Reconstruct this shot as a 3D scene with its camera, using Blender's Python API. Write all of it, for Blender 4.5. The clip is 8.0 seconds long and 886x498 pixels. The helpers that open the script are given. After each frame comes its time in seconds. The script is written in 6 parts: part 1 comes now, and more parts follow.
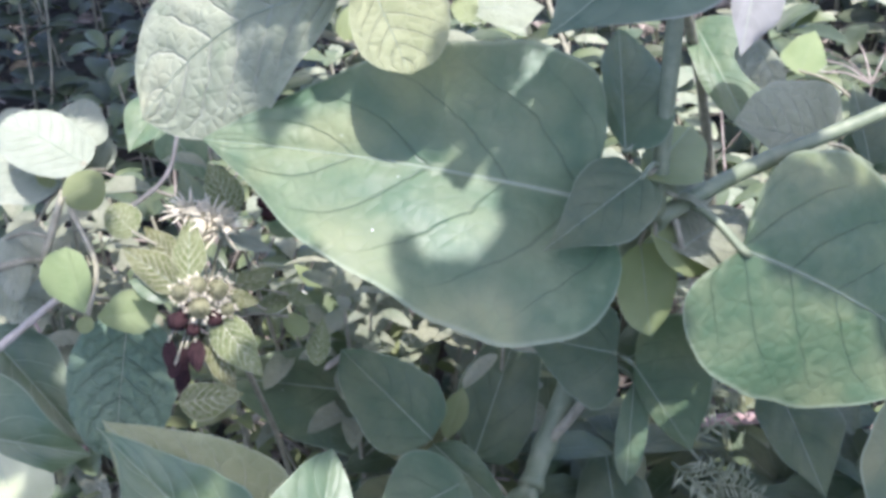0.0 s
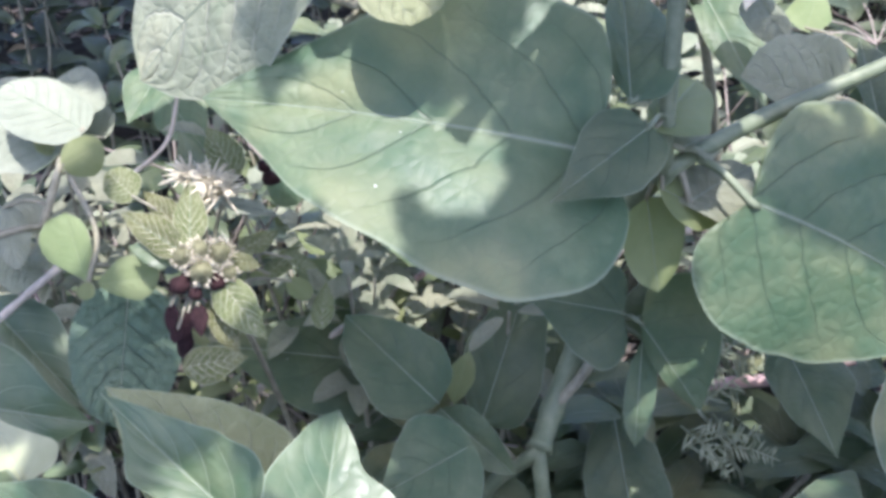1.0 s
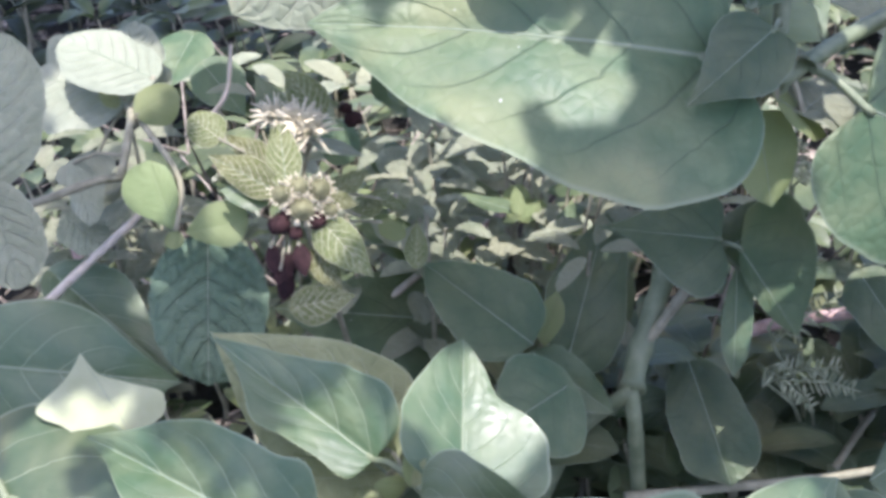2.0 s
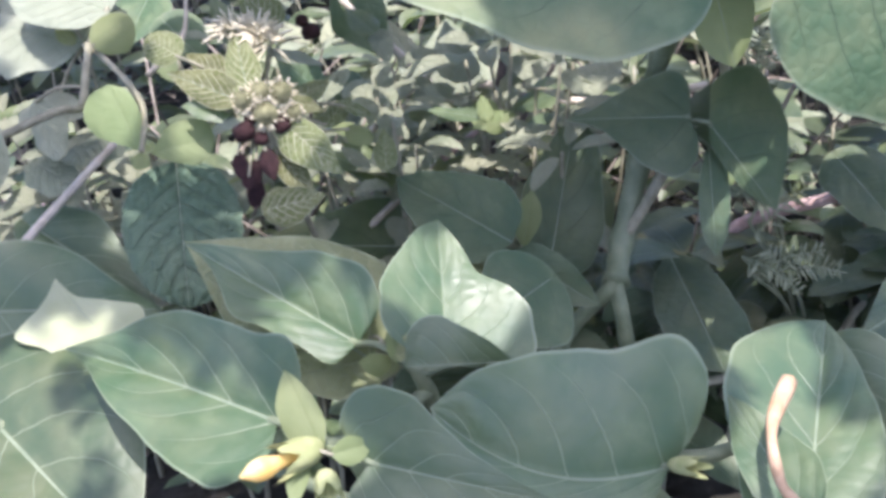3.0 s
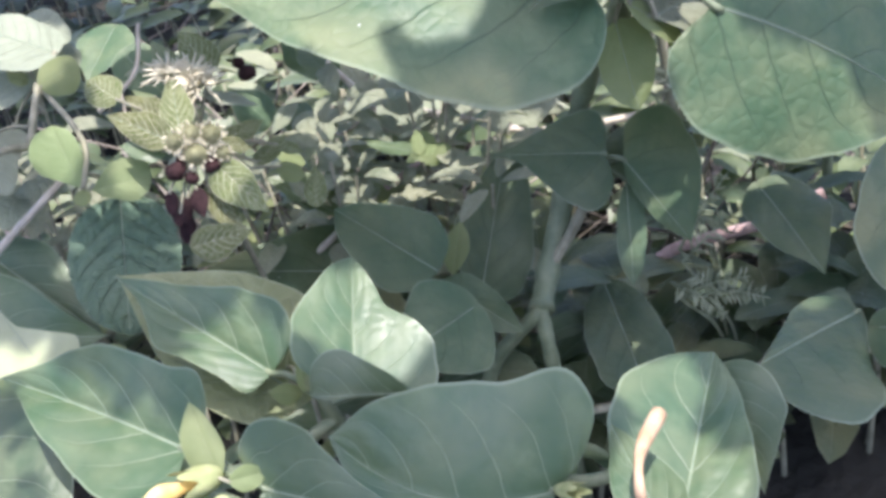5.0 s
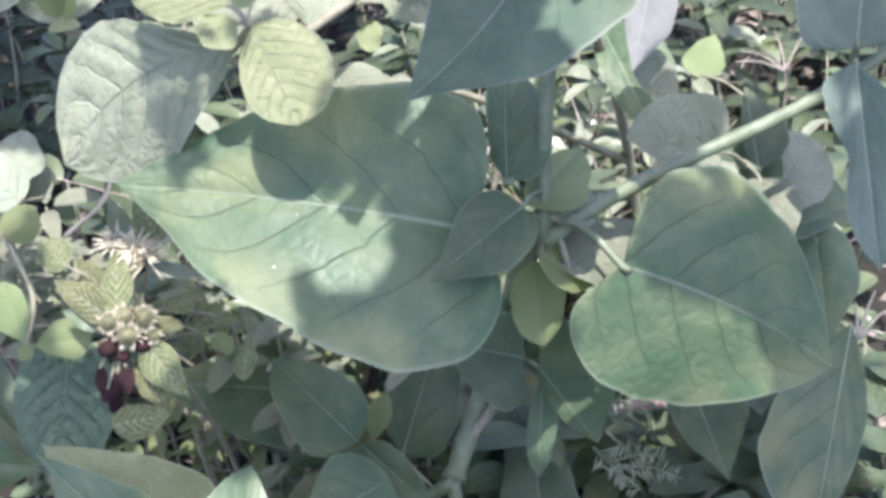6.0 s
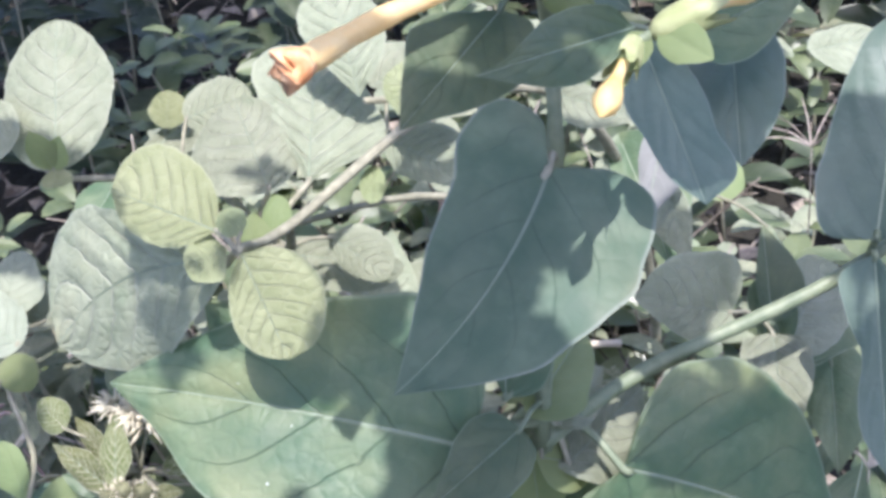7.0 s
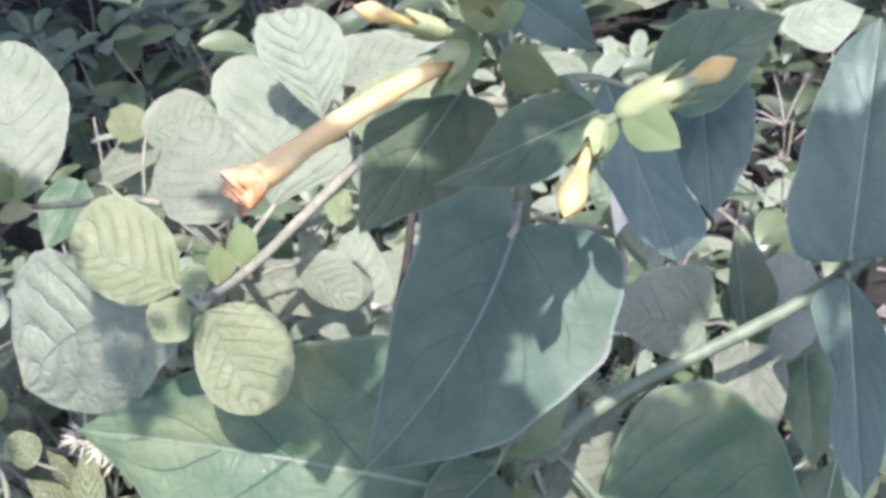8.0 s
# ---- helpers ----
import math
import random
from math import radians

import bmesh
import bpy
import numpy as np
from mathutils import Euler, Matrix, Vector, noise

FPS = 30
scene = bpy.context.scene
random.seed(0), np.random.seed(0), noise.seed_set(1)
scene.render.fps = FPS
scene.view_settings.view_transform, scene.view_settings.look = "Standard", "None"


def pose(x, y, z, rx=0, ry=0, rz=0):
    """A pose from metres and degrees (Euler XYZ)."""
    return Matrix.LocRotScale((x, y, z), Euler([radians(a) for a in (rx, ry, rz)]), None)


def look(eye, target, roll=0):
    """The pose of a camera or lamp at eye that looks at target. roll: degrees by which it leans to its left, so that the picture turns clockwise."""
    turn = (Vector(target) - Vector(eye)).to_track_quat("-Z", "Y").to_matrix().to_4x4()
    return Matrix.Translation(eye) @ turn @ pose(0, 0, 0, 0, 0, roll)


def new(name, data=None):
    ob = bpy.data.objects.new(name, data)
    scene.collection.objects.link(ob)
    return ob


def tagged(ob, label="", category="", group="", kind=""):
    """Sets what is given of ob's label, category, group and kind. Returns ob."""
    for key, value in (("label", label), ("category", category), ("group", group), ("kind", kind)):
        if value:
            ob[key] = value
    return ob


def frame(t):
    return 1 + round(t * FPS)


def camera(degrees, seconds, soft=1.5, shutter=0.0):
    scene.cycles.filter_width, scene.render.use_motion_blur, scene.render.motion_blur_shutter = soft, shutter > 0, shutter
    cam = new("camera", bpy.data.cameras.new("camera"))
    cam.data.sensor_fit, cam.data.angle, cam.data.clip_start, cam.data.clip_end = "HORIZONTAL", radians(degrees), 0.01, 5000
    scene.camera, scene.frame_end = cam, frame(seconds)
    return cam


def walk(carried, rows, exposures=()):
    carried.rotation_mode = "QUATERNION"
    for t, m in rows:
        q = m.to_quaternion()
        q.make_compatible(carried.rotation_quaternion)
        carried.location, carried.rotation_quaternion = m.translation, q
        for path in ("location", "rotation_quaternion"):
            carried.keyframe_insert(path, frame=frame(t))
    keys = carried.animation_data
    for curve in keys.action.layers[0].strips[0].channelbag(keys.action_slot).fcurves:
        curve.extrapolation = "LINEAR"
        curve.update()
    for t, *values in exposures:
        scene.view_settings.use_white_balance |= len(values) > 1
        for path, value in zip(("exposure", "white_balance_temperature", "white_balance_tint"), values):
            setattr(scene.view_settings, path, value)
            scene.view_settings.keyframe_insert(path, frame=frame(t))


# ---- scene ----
cam = camera(37.8, 8.0, 3.7)
PATH = [
    (0, (0.0241, -0.0120, 0.3310), (-0.1269, 1.7069, -0.6801), -2.60),
    (0.5, (0.0231, -0.0133, 0.3260), (-0.1303, 1.7026, -0.6900), -3.18),
    (1, (0.0232, -0.0121, 0.3227), (-0.1314, 1.6973, -0.7039), -3.55),
    (1.5, (0.0024, -0.0101, 0.3184), (-0.1026, 1.6916, -0.7273), -4.16),
    (1.8, (-0.0131, -0.0146, 0.3080), (-0.0911, 1.7139, -0.6952), -4.62),
    (2, (-0.0235, -0.0177, 0.3010), (-0.0520, 1.7146, -0.6982), -4.19),
    (2.2, (-0.0317, -0.0262, 0.2861), (-0.0264, 1.7197, -0.6895), -5.59),
    (3.3, (-0.0202, -0.0327, 0.2711), (-0.0400, 1.7209, -0.6903), -9.75),
    (3.5, (-0.0202, -0.0336, 0.2707), (-0.0354, 1.7219, -0.6874), -9.78),
    (4.2, (-0.0171, -0.0346, 0.2749), (-0.0354, 1.7159, -0.6923), -9.76),
    (5.3, (0.0223, -0.0479, 0.2978), (-0.0440, 1.7062, -0.6607), -9.25),
    (5.5, (0.0393, -0.0371, 0.3209), (-0.0555, 1.6644, -0.7259), -7.08),
    (5.7, (0.0532, -0.0332, 0.3338), (-0.0729, 1.6595, -0.7239), -5.64),
    (5.9, (0.0529, -0.0240, 0.3513), (-0.0789, 1.6555, -0.7267), -4.95),
    (6, (0.0528, -0.0193, 0.3601), (-0.1100, 1.6496, -0.7300), -5.21),
    (6.2, (0.0550, -0.0050, 0.3775), (-0.1341, 1.6369, -0.7487), -5.38),
    (6.5, (0.0582, 0.0165, 0.4037), (-0.1327, 1.6239, -0.7710), -4.76),
    (6.8, (0.0611, 0.0315, 0.4168), (-0.1511, 1.5972, -0.8095), -5.41),
    (7, (0.0631, 0.0415, 0.4256), (-0.1586, 1.5622, -0.8544), -6.27),
    (7.5, (0.0638, 0.0562, 0.4368), (-0.1326, 1.5155, -0.9167), -6.87),
    (8, (0.0658, 0.0674, 0.4460), (-0.1258, 1.4889, -0.9478), -7.47),
]
walk(cam, [(t, look(eye, target, roll)) for t, eye, target, roll in PATH], exposures=[(0.0, 1.60, 5600, 24.0), (2.0, 1.54, 5720, 24.0), (4.2, 1.54, 5850, 23.0), (5.5, 1.56, 5820, 19.0), (6.3, 1.64, 5680, 23.0), (7.0, 1.42, 5620, 22.0), (8.0, 1.38, 5550, 22.0)])

# ---- light ----
world = bpy.data.worlds.new("sky")
scene.world = world
world.use_nodes = True
_wn = world.node_tree.nodes
_sky = _wn.new("ShaderNodeTexSky")
_sky.sky_type = "NISHITA"
_sky.sun_disc = False
_sky.dust_density = 3.0
_sky.air_density = 0.8
_sky.ozone_density = 0.6
SUN_FROM = Vector((0.10, -0.30, 0.94)).normalized()
_sky.sun_elevation = math.asin(SUN_FROM.z)
_sky.sun_rotation = math.atan2(SUN_FROM.x, SUN_FROM.y)
_wn["Background"].inputs["Strength"].default_value = 0.148
world.node_tree.links.new(_sky.outputs["Color"], _wn["Background"].inputs["Color"])
_sun = bpy.data.lights.new("sun", "SUN")
_sun.energy = 3.0
_sun.angle = radians(0.53)
_sun.color = (1.0, 0.92, 0.77)
sun = new("sun", _sun)
sun.matrix_basis = look(SUN_FROM * 5, (0, 0, 0))


# ---- materials ----
class Nodes:
    """Small helper that adds nodes to a material."""

    def __init__(self, name):
        self.mat = bpy.data.materials.new(name)
        self.mat.use_nodes = True
        self.tree = self.mat.node_tree
        self.out = self.tree.nodes["Material Output"]
        self.bsdf = self.tree.nodes["Principled BSDF"]

    def link(self, a, b):
        self.tree.links.new(a, b)

    def put(self, socket, value):
        if isinstance(value, bpy.types.NodeSocket):
            self.link(value, socket)
        else:
            socket.default_value = value

    def math(self, op, a, b=0.0, c=0.0, clamp=False):
        n = self.tree.nodes.new("ShaderNodeMath")
        n.operation, n.use_clamp = op, clamp
        for i, v in enumerate((a, b, c)):
            self.put(n.inputs[i], v)
        return n.outputs[0]

    def ramp(self, value, lo, hi, a=0.0, b=1.0):
        n = self.tree.nodes.new("ShaderNodeMapRange")
        n.interpolation_type = "SMOOTHSTEP"
        for i, v in enumerate((value, lo, hi, a, b)):
            self.put(n.inputs[i], v)
        return n.outputs[0]

    def mix(self, f, a, b):
        n = self.tree.nodes.new("ShaderNodeMix")
        n.data_type = "RGBA"
        self.put(n.inputs["Factor"], f)
        self.put(n.inputs["A"], a)
        self.put(n.inputs["B"], b)
        return n.outputs["Result"]

    def noise(self, scale, detail=3.0, rough=0.55, vector=None):
        n = self.tree.nodes.new("ShaderNodeTexNoise")
        n.inputs["Scale"].default_value = scale
        n.inputs["Detail"].default_value = detail
        n.inputs["Roughness"].default_value = rough
        if vector is not None:
            self.link(vector, n.inputs["Vector"])
        return n.outputs["Fac"]

    def node(self, kind):
        return self.tree.nodes.new(kind)

    def bump(self, height, strength, distance):
        n = self.node("ShaderNodeBump")
        n.inputs["Strength"].default_value = strength
        n.inputs["Distance"].default_value = distance
        self.link(height, n.inputs["Height"])
        self.link(n.outputs["Normal"], self.bsdf.inputs["Normal"])
        return n.outputs["Normal"]


def rgba(c):
    return (c[0], c[1], c[2], 1.0)


def leaf_material(name, dark, light, vein, glow, veins=7, slant=0.30, vein_width=0.035, vein_mix=0.45,
                  rough=0.5, sheen=0.5, through_part=0.25, net=0.0, spot=0.0, relief=0.2, tint=None, side_part=0.5, cells=330.0, quilt=0.25, side_color=None, depth=0.0004):
    """Leaf tissue: blotches at two scales, veins laid out along the blade, some light let through."""
    k = Nodes(name)
    uv = k.node("ShaderNodeUVMap")
    uv.uv_map = "blade"
    sep = k.node("ShaderNodeSeparateXYZ")
    k.link(uv.outputs["UV"], sep.inputs[0])
    s = sep.outputs["X"]
    v = k.math("ABSOLUTE", k.math("MULTIPLY_ADD", sep.outputs["Y"], 2.0, -1.0))
    co = k.node("ShaderNodeTexCoord").outputs["Object"]
    info = k.node("ShaderNodeObjectInfo")
    big = k.noise(55.0, 3.0, 0.6, co)
    small = k.noise(420.0, 3.0, 0.6, co)
    bend = k.math("MULTIPLY", k.math("MULTIPLY_ADD", k.math("POWER", v, 3.0), 0.30, k.math("MULTIPLY", v, 0.70)), slant)
    wob = k.math("MULTIPLY_ADD", big, 0.10, -0.05)
    ph = k.math("MULTIPLY", k.math("ADD", k.math("SUBTRACT", s, bend), wob), float(veins))
    near = k.math("ABSOLUTE", k.math("SUBTRACT", k.math("FRACT", k.math("ADD", ph, 0.5)), 0.5))
    wide = k.math("MULTIPLY_ADD", v, -0.6 * vein_width * veins, vein_width * veins)
    side = k.math("SUBTRACT", 1.0, k.math("DIVIDE", near, wide), clamp=True)
    side = k.math("MULTIPLY", side, k.ramp(v, 0.98, 0.62))
    rib = k.ramp(v, k.math("MULTIPLY_ADD", s, -0.022, 0.034), 0.0)
    fine = k.node("ShaderNodeTexVoronoi")
    fine.feature = "DISTANCE_TO_EDGE"
    fine.inputs["Scale"].default_value = cells
    k.link(co, fine.inputs["Vector"])
    mesh = k.ramp(fine.outputs["Distance"], 0.12, 0.0)
    groove = k.math("MAXIMUM", k.math("MULTIPLY", side, side_part), rib)
    groove = k.math("MAXIMUM", groove, k.math("MULTIPLY", mesh, net))
    mask = rib if side_color else groove
    body = k.mix(k.ramp(big, 0.33, 0.68), rgba(dark), rgba(light))
    body = k.mix(k.math("MULTIPLY", small, 0.35), body, rgba(light))
    if tint:
        cloud = k.noise(24.0, 2.0, 0.5, co)
        body = k.mix(k.math("MULTIPLY", k.ramp(cloud, 0.50, 0.66), 0.65), body, rgba(tint))
        mottle = k.noise(95.0, 4.0, 0.65, co)
        body = k.mix(k.math("MULTIPLY", k.ramp(mottle, 0.50, 0.72), 0.45), body, rgba([min(1, c * 1.35) for c in light]))
        deep = k.noise(40.0, 3.0, 0.6, co)
        body = k.mix(k.math("MULTIPLY", k.ramp(deep, 0.52, 0.70), 0.55), body, rgba([dark[0] * 0.75, dark[1] * 0.92, dark[2] * 0.8]))
    hue = k.node("ShaderNodeHueSaturation")
    k.put(hue.inputs["Value"], k.math("MULTIPLY_ADD", info.outputs["Random"], 0.3, 0.86))
    k.put(hue.inputs["Hue"], k.math("MULTIPLY_ADD", info.outputs["Random"], 0.03, 0.485))
    k.put(hue.inputs["Color"], body)
    body = hue.outputs["Color"]
    if spot:
        dots = k.node("ShaderNodeTexVoronoi")
        dots.inputs["Scale"].default_value = 130.0
        k.link(co, dots.inputs["Vector"])
        pick = k.node("ShaderNodeSeparateXYZ")
        k.link(dots.outputs["Color"], pick.inputs[0])
        rare = k.ramp(pick.outputs["X"], 0.70, 0.74)
        body = k.mix(k.math("MULTIPLY", k.math("MULTIPLY", k.ramp(dots.outputs["Distance"], 0.055, 0.03), rare), spot), body, (0.75, 0.78, 0.72, 1))
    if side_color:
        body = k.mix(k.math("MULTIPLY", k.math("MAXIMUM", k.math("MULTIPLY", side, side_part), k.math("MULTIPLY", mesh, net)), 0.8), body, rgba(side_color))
    rim = k.ramp(v, 0.955, 0.99)
    mask = k.math("MAXIMUM", mask, k.math("MULTIPLY", rim, 0.7))
    col = k.mix(k.math("MULTIPLY", mask, vein_mix), body, rgba(vein))
    k.link(col, k.bsdf.inputs["Base Color"])
    bloom = k.noise(38.0, 2.0, 0.5, co)
    k.put(k.bsdf.inputs["Roughness"], k.math("ADD", k.math("MULTIPLY_ADD", small, 0.2, rough - 0.04), k.math("MULTIPLY", k.ramp(bloom, 0.42, 0.62), -0.15)))
    k.bsdf.inputs["Specular IOR Level"].default_value = sheen
    puff = k.math("MULTIPLY_ADD", groove, -0.8, k.math("MULTIPLY", small, 0.5))
    puff = k.math("ADD", puff, k.math("MULTIPLY", k.ramp(fine.outputs["Distance"], 0.0, 0.35), quilt))
    normal = k.bump(puff, relief, depth)
    tr = k.node("ShaderNodeBsdfTranslucent")
    k.link(k.mix(k.math("MULTIPLY", mask, 0.5), rgba(glow), rgba(vein)), tr.inputs["Color"])
    k.link(normal, tr.inputs["Normal"])
    m = k.node("ShaderNodeMixShader")
    m.inputs[0].default_value = through_part
    k.link(k.bsdf.outputs[0], m.inputs[1])
    k.link(tr.outputs[0], m.inputs[2])
    k.link(m.outputs[0], k.out.inputs["Surface"])
    return k.mat


def plain_material(name, dark, light, scale=200.0, rough=0.6, bump=0.4, dist=0.0006, stretch=None, sheen=0.4, random_part=0.25, through_part=0.0):
    """Stems, petals, twigs, soil: two-tone mottle with fine relief."""
    k = Nodes(name)
    co = k.node("ShaderNodeTexCoord").outputs["Object"]
    if stretch:
        mp = k.node("ShaderNodeMapping")
        mp.inputs["Scale"].default_value = stretch
        k.link(co, mp.inputs["Vector"])
        co = mp.outputs[0]
    a, b = k.noise(scale, 4.0, 0.6, co), k.noise(scale * 5.3, 3.0, 0.6, co)
    geo = k.node("ShaderNodeNewGeometry")
    f = k.math("ADD", k.math("MULTIPLY", k.ramp(a, 0.35, 0.68), 0.75), k.math("MULTIPLY", b, 0.3))
    f = k.math("ADD", f, k.math("MULTIPLY_ADD", geo.outputs["Random Per Island"], random_part * 2, -random_part), clamp=True)
    k.link(k.mix(f, rgba(dark), rgba(light)), k.bsdf.inputs["Base Color"])
    k.put(k.bsdf.inputs["Roughness"], rough)
    k.bsdf.inputs["Specular IOR Level"].default_value = sheen
    k.bump(k.math("ADD", a, k.math("MULTIPLY", b, 0.5)), bump, dist)
    if through_part:
        tr = k.node("ShaderNodeBsdfTranslucent")
        tr.inputs["Color"].default_value = rgba(light)
        m = k.node("ShaderNodeMixShader")
        m.inputs[0].default_value = through_part
        k.link(k.bsdf.outputs[0], m.inputs[1])
        k.link(tr.outputs[0], m.inputs[2])
        k.link(m.outputs[0], k.out.inputs["Surface"])
    return k.mat


BLUE_LEAF = leaf_material("four_oclock_leaf", (0.044, 0.092, 0.046), (0.116, 0.148, 0.075), (0.31, 0.36, 0.25), (0.19, 0.25, 0.07),
                          veins=5, slant=0.46, vein_width=0.0085, vein_mix=0.5, rough=0.58, sheen=0.55, through_part=0.18, net=0.10,
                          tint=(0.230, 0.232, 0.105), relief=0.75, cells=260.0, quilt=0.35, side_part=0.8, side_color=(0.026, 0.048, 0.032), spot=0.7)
PALE_VEINED = leaf_material("pale_veined_leaf", (0.043, 0.090, 0.042), (0.108, 0.142, 0.072), (0.36, 0.42, 0.28), (0.19, 0.25, 0.07),
                            veins=5, slant=0.46, vein_width=0.007, vein_mix=0.6, rough=0.50, sheen=0.75, through_part=0.18,
                            tint=(0.205, 0.222, 0.100), relief=0.6, cells=260.0, quilt=0.3, side_part=0.8)
# White-specked leaf; the blue-grey of the reflected sky is in its colour.
SKYLIT_SPECK_LEAF = leaf_material("skylit_speck_leaf", (0.060, 0.108, 0.077), (0.098, 0.144, 0.104), (0.30, 0.34, 0.29), (0.15, 0.21, 0.08),
                           veins=5, slant=0.46, vein_width=0.007, vein_mix=0.45, rough=0.60, sheen=0.75, through_part=0.12, spot=0.8, net=0.08,
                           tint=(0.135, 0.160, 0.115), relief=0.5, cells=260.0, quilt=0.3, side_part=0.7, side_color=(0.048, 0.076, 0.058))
SPECK_LEAF = leaf_material("specked_leaf", (0.054, 0.100, 0.064), (0.106, 0.146, 0.094), (0.33, 0.35, 0.30), (0.15, 0.22, 0.07),
                           veins=5, slant=0.46, vein_width=0.008, vein_mix=0.55, rough=0.66, sheen=0.45, through_part=0.14, spot=0.8, net=0.08,
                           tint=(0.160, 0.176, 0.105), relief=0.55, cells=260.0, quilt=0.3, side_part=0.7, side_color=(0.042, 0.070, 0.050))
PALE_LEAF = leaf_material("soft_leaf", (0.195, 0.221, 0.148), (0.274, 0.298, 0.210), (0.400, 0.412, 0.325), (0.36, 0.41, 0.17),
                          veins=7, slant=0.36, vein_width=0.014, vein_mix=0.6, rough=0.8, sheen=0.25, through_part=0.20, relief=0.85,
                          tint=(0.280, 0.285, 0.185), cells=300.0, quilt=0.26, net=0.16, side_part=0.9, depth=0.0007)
FRESH_LEAF = leaf_material("fresh_soft_leaf", (0.200, 0.232, 0.115), (0.285, 0.312, 0.175), (0.39, 0.41, 0.27), (0.38, 0.42, 0.13),
                           veins=7, slant=0.36, vein_width=0.014, vein_mix=0.6, rough=0.75, sheen=0.3, through_part=0.22, relief=0.85,
                           tint=(0.27, 0.28, 0.15), cells=300.0, quilt=0.30, net=0.18, side_part=0.9, depth=0.0006)
# Paler copy of the soft leaf, with strong sun put into its colour.
SUNLIT_SOFT_LEAF = leaf_material("sunlit_soft_leaf", (0.240, 0.278, 0.198), (0.325, 0.360, 0.270), (0.400, 0.425, 0.340), (0.324, 0.360, 0.216),
                           veins=7, slant=0.36, vein_width=0.012, vein_mix=0.3, rough=0.75, sheen=0.3, through_part=0.2, relief=0.7, cells=240.0, quilt=0.3, side_part=0.9, net=0.1, depth=0.0006)
QUILTED_BLUE = leaf_material("quilted_blue_leaf", (0.072, 0.122, 0.076), (0.118, 0.165, 0.108), (0.17, 0.22, 0.16), (0.15, 0.21, 0.08),
                             veins=7, slant=0.36, vein_width=0.014, vein_mix=0.45, rough=0.7, sheen=0.35, through_part=0.15, relief=1.0,
                             tint=(0.130, 0.170, 0.112), cells=240.0, quilt=0.5, net=0.22, side_part=0.9, depth=0.0009)
CREAM_LEAF = leaf_material("cream_leaf_back", (0.30, 0.325, 0.19), (0.40, 0.42, 0.27), (0.46, 0.47, 0.34), (0.40, 0.42, 0.22),
                           veins=6, slant=0.4, vein_width=0.008, vein_mix=0.4, rough=0.65, sheen=0.35, through_part=0.25, relief=0.4)
YOUNG_LEAF = leaf_material("young_leaf", (0.145, 0.190, 0.078), (0.225, 0.265, 0.125), (0.36, 0.40, 0.25), (0.36, 0.44, 0.14),
                           veins=6, slant=0.4, vein_width=0.008, vein_mix=0.22, rough=0.6, sheen=0.4, through_part=0.30, relief=0.3)
NET_LEAF = leaf_material("netted_leaf", (0.085, 0.105, 0.042), (0.165, 0.18, 0.075), (0.56, 0.55, 0.40), (0.20, 0.26, 0.06),
                         veins=7, slant=0.42, vein_width=0.016, vein_mix=0.9, rough=0.75, sheen=0.2, through_part=0.2, net=0.26, relief=0.6, side_part=1.0, cells=650.0)
WEED_LEAF = leaf_material("weed_leaf", (0.050, 0.080, 0.036), (0.150, 0.185, 0.088), (0.26, 0.31, 0.18), (0.18, 0.28, 0.06),
                          veins=6, slant=0.3, vein_width=0.02, vein_mix=0.35, rough=0.42, sheen=0.7, through_part=0.20)
# Weed leaf darkened: the shade over the far weeds is in its colour.
SHADED_WEED_LEAF = leaf_material("shaded_weed_leaf", (0.026, 0.042, 0.022), (0.075, 0.100, 0.050), (0.15, 0.18, 0.11), (0.12, 0.19, 0.05),
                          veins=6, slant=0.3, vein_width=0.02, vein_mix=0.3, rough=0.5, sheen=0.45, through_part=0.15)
LILAC_LEAF = leaf_material("withered_leaf", (0.150, 0.158, 0.145), (0.215, 0.220, 0.205), (0.38, 0.36, 0.35), (0.3, 0.28, 0.25),
                           veins=6, slant=0.3, vein_width=0.015, vein_mix=0.3, rough=0.7, sheen=0.3, through_part=0.2)
STEM = plain_material("green_stem", (0.115, 0.150, 0.085), (0.215, 0.245, 0.150), 150.0, 0.5, 0.25, 0.0004)
STEM_PALE = plain_material("downy_stem", (0.19, 0.185, 0.125), (0.32, 0.31, 0.22), 260.0, 0.8, 0.5, 0.0004)
TWIG_DARK = plain_material("dark_twig", (0.025, 0.02, 0.017), (0.07, 0.055, 0.045), 240.0, 0.8, 0.6, 0.0006)
TWIG_DRY = plain_material("dry_twig", (0.38, 0.34, 0.26), (0.58, 0.53, 0.44), 240.0, 0.8, 0.5, 0.0005)
TWIG_PINK = plain_material("pink_twig", (0.30, 0.20, 0.18), (0.48, 0.36, 0.33), 240.0, 0.7, 0.5, 0.0005)
PETAL = plain_material("wilted_petal", (0.84, 0.58, 0.22), (0.93, 0.77, 0.42), 160.0, 0.6, 0.5, 0.0005, through_part=0.3)
PETAL_TIP = plain_material("petal_mouth", (0.75, 0.28, 0.08), (0.95, 0.64, 0.36), 260.0, 0.7, 0.6, 0.0006, through_part=0.25)
BUD = plain_material("bud_petal", (0.76, 0.50, 0.11), (0.90, 0.76, 0.42), 130.0, 0.55, 0.3, 0.0004, through_part=0.3)
TAN = plain_material("dried_flower", (0.40, 0.25, 0.13), (0.60, 0.44, 0.29), 180.0, 0.75, 0.5, 0.0005, through_part=0.15)
CALYX = plain_material("calyx_green", (0.30, 0.34, 0.14), (0.46, 0.48, 0.25), 190.0, 0.55, 0.4, 0.0005, through_part=0.2)
